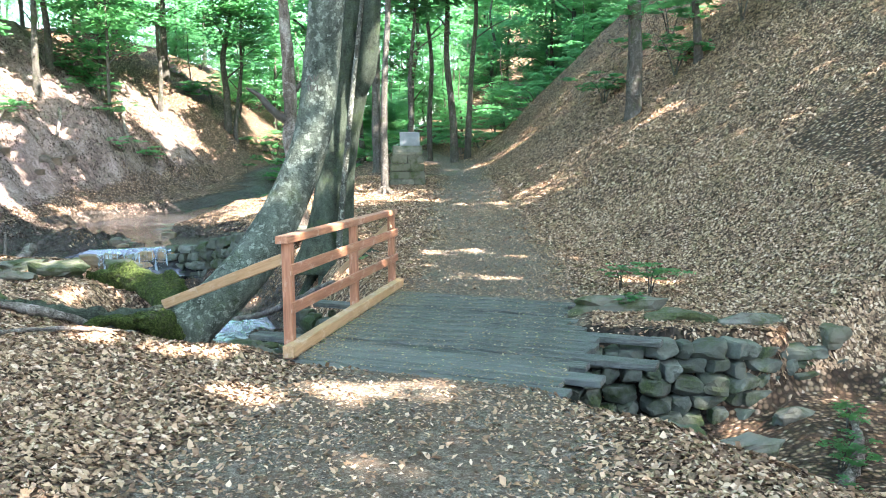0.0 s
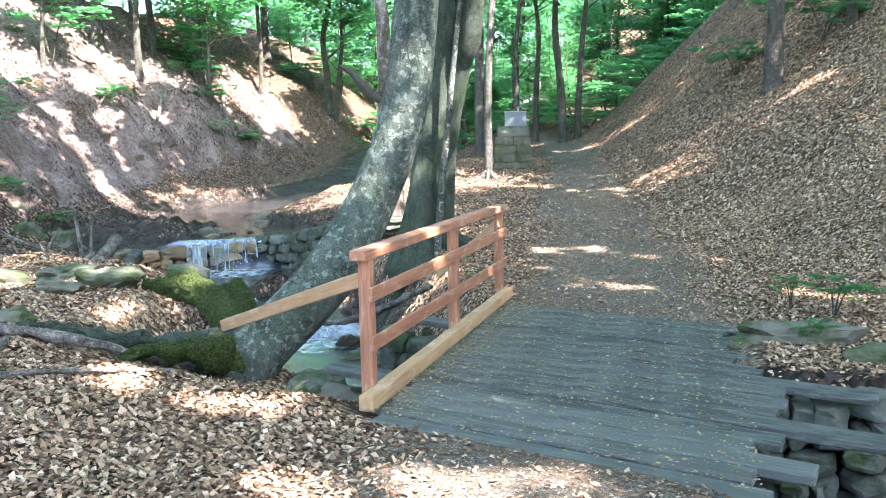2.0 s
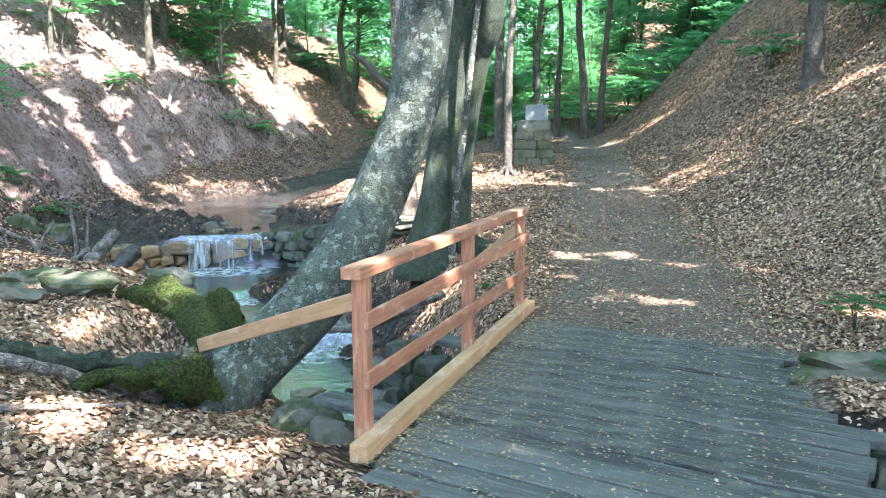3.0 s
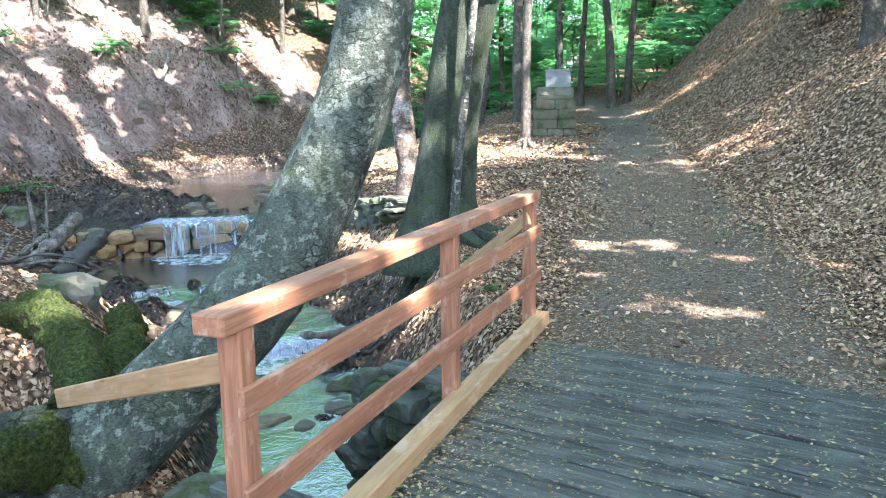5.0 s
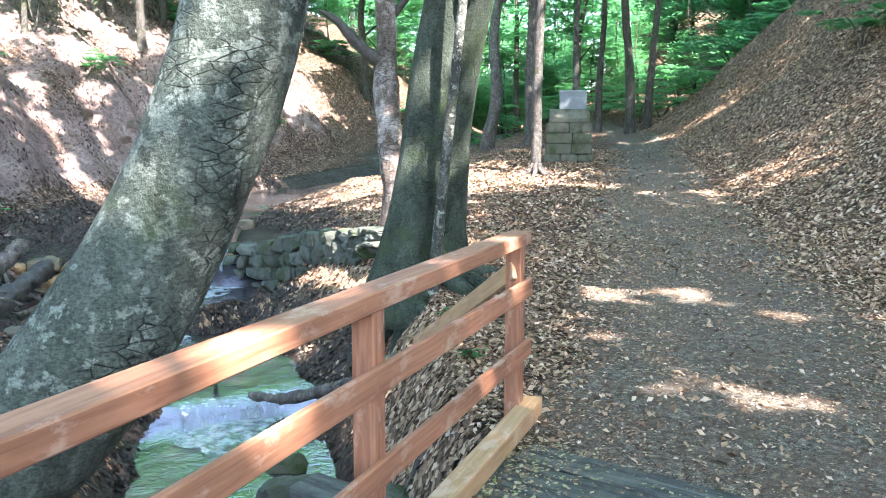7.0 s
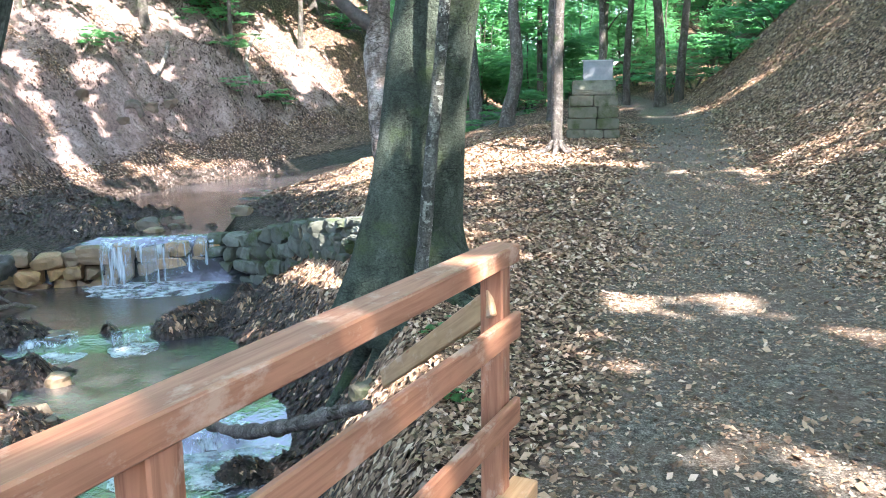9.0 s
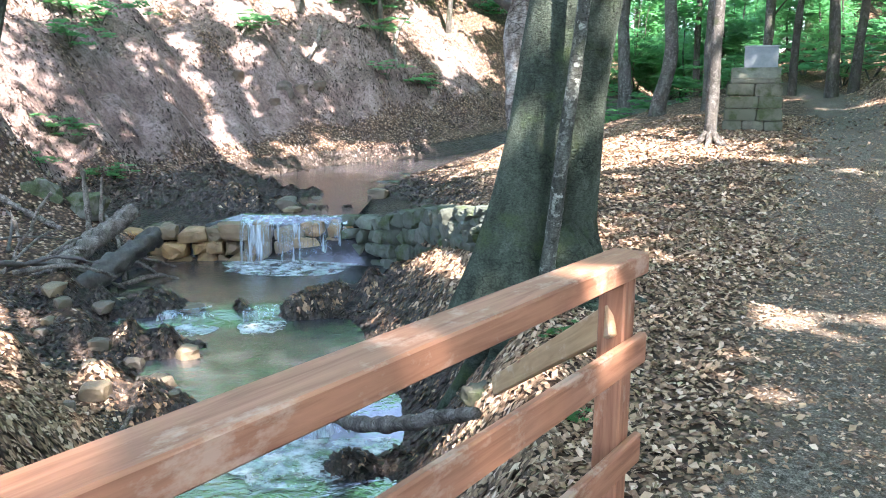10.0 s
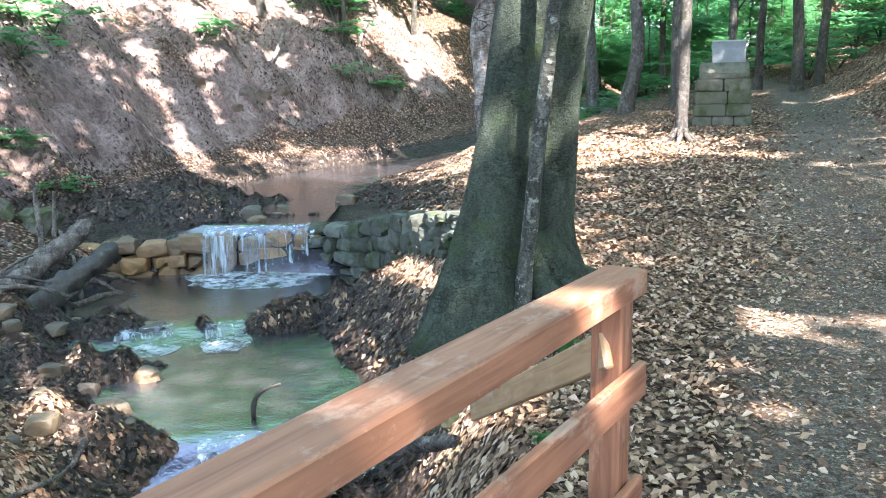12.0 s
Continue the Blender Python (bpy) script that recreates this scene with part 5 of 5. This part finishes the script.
log("snag", "dark forked snag standing in the lower pool", [(-4.19, 13.83, -1.3), (-4.2, 13.82, -1.0), (-4.14, 13.86, -0.86), (-4.0, 13.95, -0.8)], [0.018, 0.018, 0.022, 0.012], DARKWOOD, 71, 7)
log("cross_log", "bare grey log lying across the stream below the cascade", [(-3.6, 13.45, -0.98), (-3.1, 13.1, -0.86), (-2.4, 12.6, -0.55), (-1.85, 12.2, -0.24), (-1.6, 12.05, -0.12)], [0.04, 0.055, 0.055, 0.05, 0.03], DEADWOOD, 4, 10)
for i, pts in enumerate((((-5.2, 13.05), (-4.6, 12.3), (-4.2, 11.5), (-3.9, 11.0)), ((-4.9, 14.6), (-4.8, 14.7), (-4.75, 14.75)), ((3.1, 5.4), (3.5, 6.0), (3.9, 6.9)), ((-3.6, 6.2), (-3.0, 6.4), (-2.6, 6.9)), ((-4.2, 7.0), (-3.5, 7.25), (-2.9, 7.9)), ((-3.9, 6.9), (-3.7, 6.5), (-3.75, 6.1)), ((-2.2, 11.0), (-1.6, 10.9), (-1.1, 11.1)), ((-11.8, 15.4), (-10.8, 15.8), (-9.8, 16.0)), ((-15, 36), (-14, 33.5), (-13.4, 32.5)), ((-16.5, 33), (-15.2, 30.5), (-14.6, 29)))):
    big = 0.055 if i in (2, 4, 7) else 0.09 if i > 7 else 0.025
    ps = [(x, y, ground_z(x, y) + big * (0.8 + 1.5 * (k % 2))) for k, (x, y) in enumerate(pts)]
    log("branch", "weathered grey branch lying on the ground", ps, [big * (1 - 0.22 * k) for k in range(len(ps))], DEADWOOD, i + 9, 7, 0.2, "fallen branches")
for i, (pts, rad, mat) in enumerate(((((-2.75, 8.35, 0.10), (-3.1, 8.75, 0.30), (-3.5, 9.05, 0.42), (-4.0, 9.2, 0.34), (-4.3, 9.3, 0.15)), (0.19, 0.15, 0.13, 0.11, 0.05), MOSS), (((-2.65, 8.5, 0.05), (-2.95, 9.0, 0.22), (-3.3, 9.5, 0.28), (-3.6, 9.8, 0.05)), (0.17, 0.13, 0.11, 0.05), MOSS),
                                     (((-2.8, 8.0, 0.08), (-3.1, 7.75, 0.18), (-3.5, 7.58, 0.27), (-3.9, 7.5, 0.36), (-4.5, 7.2, 0.38), (-5.0, 7.25, 0.34)), (0.16, 0.085, 0.06, 0.05, 0.035, 0.015), BEECH_DARK), (((-2.75, 8.0, 0.0), (-2.75, 7.7, 0.12), (-3.0, 7.45, 0.22), (-3.2, 7.2, 0.2)), (0.17, 0.12, 0.08, 0.03), MOSS))):
    ob = part("root", lumpy(tube(pts, rad, 18, 0.3, 3.5, i), 0.06, 8.0, i, 2), mat, LEANING, "thick mossy surface root", smooth=True)
    ob.matrix_local = Matrix.Translation((2.55, -8.3, 0.2))


# ---- the monument ----
def monument():
    x, y = -1.42, 26.75
    z = ground_z(x, y) - 0.06
    root = thing("monument", "squat mossy sandstone monument of coursed blocks with a slanted plaque", "monument", (x, y, z))
    root.rotation_euler.z = radians(7)
    rows = ((0.20, 1.20, (0.33, 0.36, 0.31)), (0.26, 1.16, (0.56, 0.44)), (0.26, 1.13, (0.58, 0.42)), (0.26, 1.10, (0.5, 0.5)))
    h = 0.0
    for tall, wide, split in rows:
        s = -wide / 2
        for f in split:
            bm = box_bm((s + 0.006, 0, h + tall / 2), (s + f * wide - 0.006, 0, h + tall / 2), 0.86, tall - 0.012, bevel=0.02, segs=2)
            for v in bm.verts:
                v.co += 0.012 * noise.noise_vector(v.co * 5 + Vector((h * 9, f, 0)))
            part("stone_block", bm, MASONRY, root)
            s += f * wide
        h += tall
    bm = bmesh.new()
    prof = ((-0.42, 0), (-0.42, 0.10), (-0.22, 0.34), (0.42, 0.34), (0.42, 0))
    a, b = ([bm.verts.new((sx, py, h + pz)) for py, pz in prof] for sx in (-0.48, 0.50))
    for k in range(5):
        bm.faces.new((a[k], a[(k + 1) % 5], b[(k + 1) % 5], b[k]))
    bm.faces.new(a)
    bm.faces.new(b)
    bmesh.ops.recalc_face_normals(bm, faces=bm.faces)
    bmesh.ops.bevel(bm, geom=bm.edges[:], offset=0.02, segments=2, affect="EDGES")
    part("sloped_cap", bm, MASONRY, root)
    panel = part("plaque", box_bm((-0.34, 0, 0), (0.34, 0, 0), 0.05, 0.50, bevel=0.008), PLAQUE, root, "pale grey weathered metal plaque")
    panel.matrix_local = Matrix.Translation((0.10, 0.0, h + 0.56)) @ Matrix.Rotation(radians(-14), 4, "X")
    part("plaque_frame", box_bm((-0.36, 0, 0.235), (0.36, 0, 0.235), 0.07, 0.03, bevel=0.006), PLAQUE_RIM, panel, "darker metal edge")


monument()


# ---- fallen leaves ----
def scatter(name, label, count, area, keep, size, lift, seed, mat, flat=0.35):
    rs = np.random.RandomState(seed)
    x, y = rs.uniform(area[0], area[1], count), rs.uniform(area[2], area[3], count)
    z, trail, soil, mud, moss = land(x, y)
    sd, level, half, bl, br = stream_at(x, y)
    ok = rs.rand(count) < keep(x, y, z, trail, soil, mud, sd, level, half)
    x, y, z = x[ok], y[ok], z[ok]
    n = len(x)
    ex, ey = np.clip((land(x + 0.1, y)[0] - z) / 0.1, -1, 1), np.clip((land(x, y + 0.1)[0] - z) / 0.1, -1, 1)
    yaw = rs.rand(n) * 6.283
    s = size * (0.55 + 0.9 * rs.rand(n))
    t1, t2 = rs.normal(size=n) * flat, rs.normal(size=n) * flat
    ax = np.stack([np.cos(yaw), np.sin(yaw), np.cos(yaw) * ex + np.sin(yaw) * ey + t1], 1) * s[:, None]
    ay = np.stack([-np.sin(yaw), np.cos(yaw), -np.sin(yaw) * ex + np.cos(yaw) * ey + t2], 1) * (s * 0.6)[:, None]
    p = np.stack([x, y, z + lift + s * (0.25 * np.abs(t1) + 0.2 * np.abs(t2))], 1)
    curl = np.zeros((n, 3))
    curl[:, 2] = s * rs.uniform(0.0, 0.35, n)
    v = np.stack([p - ax, p - ay + curl, p + ax, p + ay + curl], 1).reshape(-1, 3)
    me = bpy.data.meshes.new(name)
    me.from_pydata(v.tolist(), [], np.arange(n * 4).reshape(-1, 4).tolist())
    me.materials.append(mat)
    tagged(new(name, me), label, "leaves", kind="stuff")


def off_deck(x, y):
    u, v = bridge_side(x, y)
    w = u + v * 0.22
    return ~((w > -0.25) & (w < 3.7) & (v > -0.15) & (v < 2.75))


scatter("leaf_litter", "brown curled beech leaves covering the ground", 500000, (-6.5, 6.5, 1.6, 17),
        lambda x, y, z, trail, soil, mud, sd, level, half: np.where(z < level + 0.06, 0, 1) * off_deck(x, y) * (1 - 0.93 * trail) * (1 - 0.75 * mud) * np.clip(1.25 - 0.05 * y, 0.45, 1), 0.022, 0.004, 1, LITTER)
scatter("far_leaf_litter", "brown beech leaves on the bank and terrace", 330000, (-9, 13, 15, 44),
        lambda x, y, z, trail, soil, mud, sd, level, half: np.where(z < level + 0.06, 0, 1) * (1 - 0.9 * trail) * (1 - 0.6 * mud) * np.where(y > 30, x > 0.5, 1), 0.03, 0.005, 2, LITTER)
scatter("wet_leaves", "dark wet leaves on the muddy bars", 180000, (-13.5, -2, 11, 27),
        lambda x, y, z, trail, soil, mud, sd, level, half: np.where(z < level - 0.02, 0, 1) * smooth(0.2, 0.6, mud), 0.026, 0.006, 3, WETLEAF, 0.45)


scatter("slope_litter", "dark leaves, clods and bits of wood caught on the eroded slope", 90000, (-19, -10.5, 14, 37),
        lambda x, y, z, trail, soil, mud, sd, level, half: np.where(z < level + 0.06, 0, 1) * np.clip(0.42 + 0.55 * wave(x, y + 0.4 * x, 1.4, 1.1) + 0.3 * wave(x, y, 3.3, 2.0), 0, 1), 0.03, 0.006, 9, CLODS, 0.6)
scatter("trail_litter", "leaf scraps and grit strewn over the trail", 190000, (-2, 3.2, 1.6, 22),
        lambda x, y, z, trail, soil, mud, sd, level, half: np.where(z < level + 0.06, 0, 1) * off_deck(x, y) * smooth(0.3, 0.8, trail) * (0.55 + 0.4 * wave(x, y, 2.1, 4.0)), 0.0115, 0.003, 7, LITTER, 0.2)


def deck_specks():
    rs = np.random.RandomState(5)
    n = 7500
    u, v = rs.uniform(-0.1, 3.7, n), rs.uniform(0.08, 2.6, n)
    edge = rs.rand(n) < 0.35
    v = np.where(edge, 0.1 + np.abs(rs.normal(size=n)) * 0.25, v)
    u = u - v * 0.22
    x, y = -1.27 + u * 0.184 + v * 0.983, 6.95 + u * 0.983 - v * 0.184
    yaw, s = rs.rand(n) * 6.283, 0.006 + 0.014 * rs.rand(n) ** 3
    ax = np.stack([np.cos(yaw), np.sin(yaw), rs.normal(size=n) * 0.15], 1) * s[:, None]
    ay = np.stack([-np.sin(yaw), np.cos(yaw), rs.normal(size=n) * 0.15], 1) * (s * 0.6)[:, None]
    p = np.stack([x, y, np.full(n, 0.006) + s * 0.25], 1)
    me = bpy.data.meshes.new("deck_leaves")
    me.from_pydata(np.stack([p - ax, p - ay, p + ax, p + ay], 1).reshape(-1, 3).tolist(), [], np.arange(n * 4).reshape(-1, 4).tolist())
    me.materials.append(BUDS)
    tagged(new("deck_leaves", me), "small dry leaf scraps and bud scales strewn on the deck", "leaves", kind="stuff")


deck_specks()


# ---- split stakes that hold the far bank under the bridge ----
def revetment():
    root = thing("stake_revetment", "mossy split stakes holding the bank under the bridge", "revetment", (-1.35, 10.0, -1.2))
    rnd = random.Random(4)
    for k in range(6):
        x, y = -1.55 + 0.11 * k, 10.02 - 0.06 * k
        pts = [(x + 1.35, y - 10.0, -0.2), (x + 1.35 + rnd.uniform(-0.03, 0.03), y - 10.0, 0.5), (x + 1.35 + rnd.uniform(-0.05, 0.05), y - 10.0 + 0.03, 1.0 + rnd.uniform(-0.1, 0.08))]
        part("stake", lumpy(tube(pts, [0.06, 0.055, 0.045], 8, 0.2, 6, k), 0.03, 9, k), BOULDER, root, smooth=True)


revetment()


# ---- dark scratches cut into the leaning beech ----
def carving():
    root = thing("bark_carving", "old dark letters scratched into the beech bark", "carving", (-1.25, 8.88, 2.55))
    for k, (x, z, h, lean) in enumerate(((-0.04, 0.10, 0.07, 0.02), (-0.01, 0.10, 0.07, -0.02), (0.03, 0.11, 0.06, 0), (0.06, 0.11, 0.06, 0.02), (-0.04, 0.0, 0.07, 0), (-0.01, 0.0, 0.07, 0), (0.025, 0.0, 0.06, 0.02), (0.06, 0.0, 0.07, 0))):
        part("scratch", box_bm((x - lean, -0.185, z - h / 2), (x + lean, -0.185, z + h / 2), 0.012, 0.02, (0, 1, 0), 0.002), DARKWOOD, root)


carving()
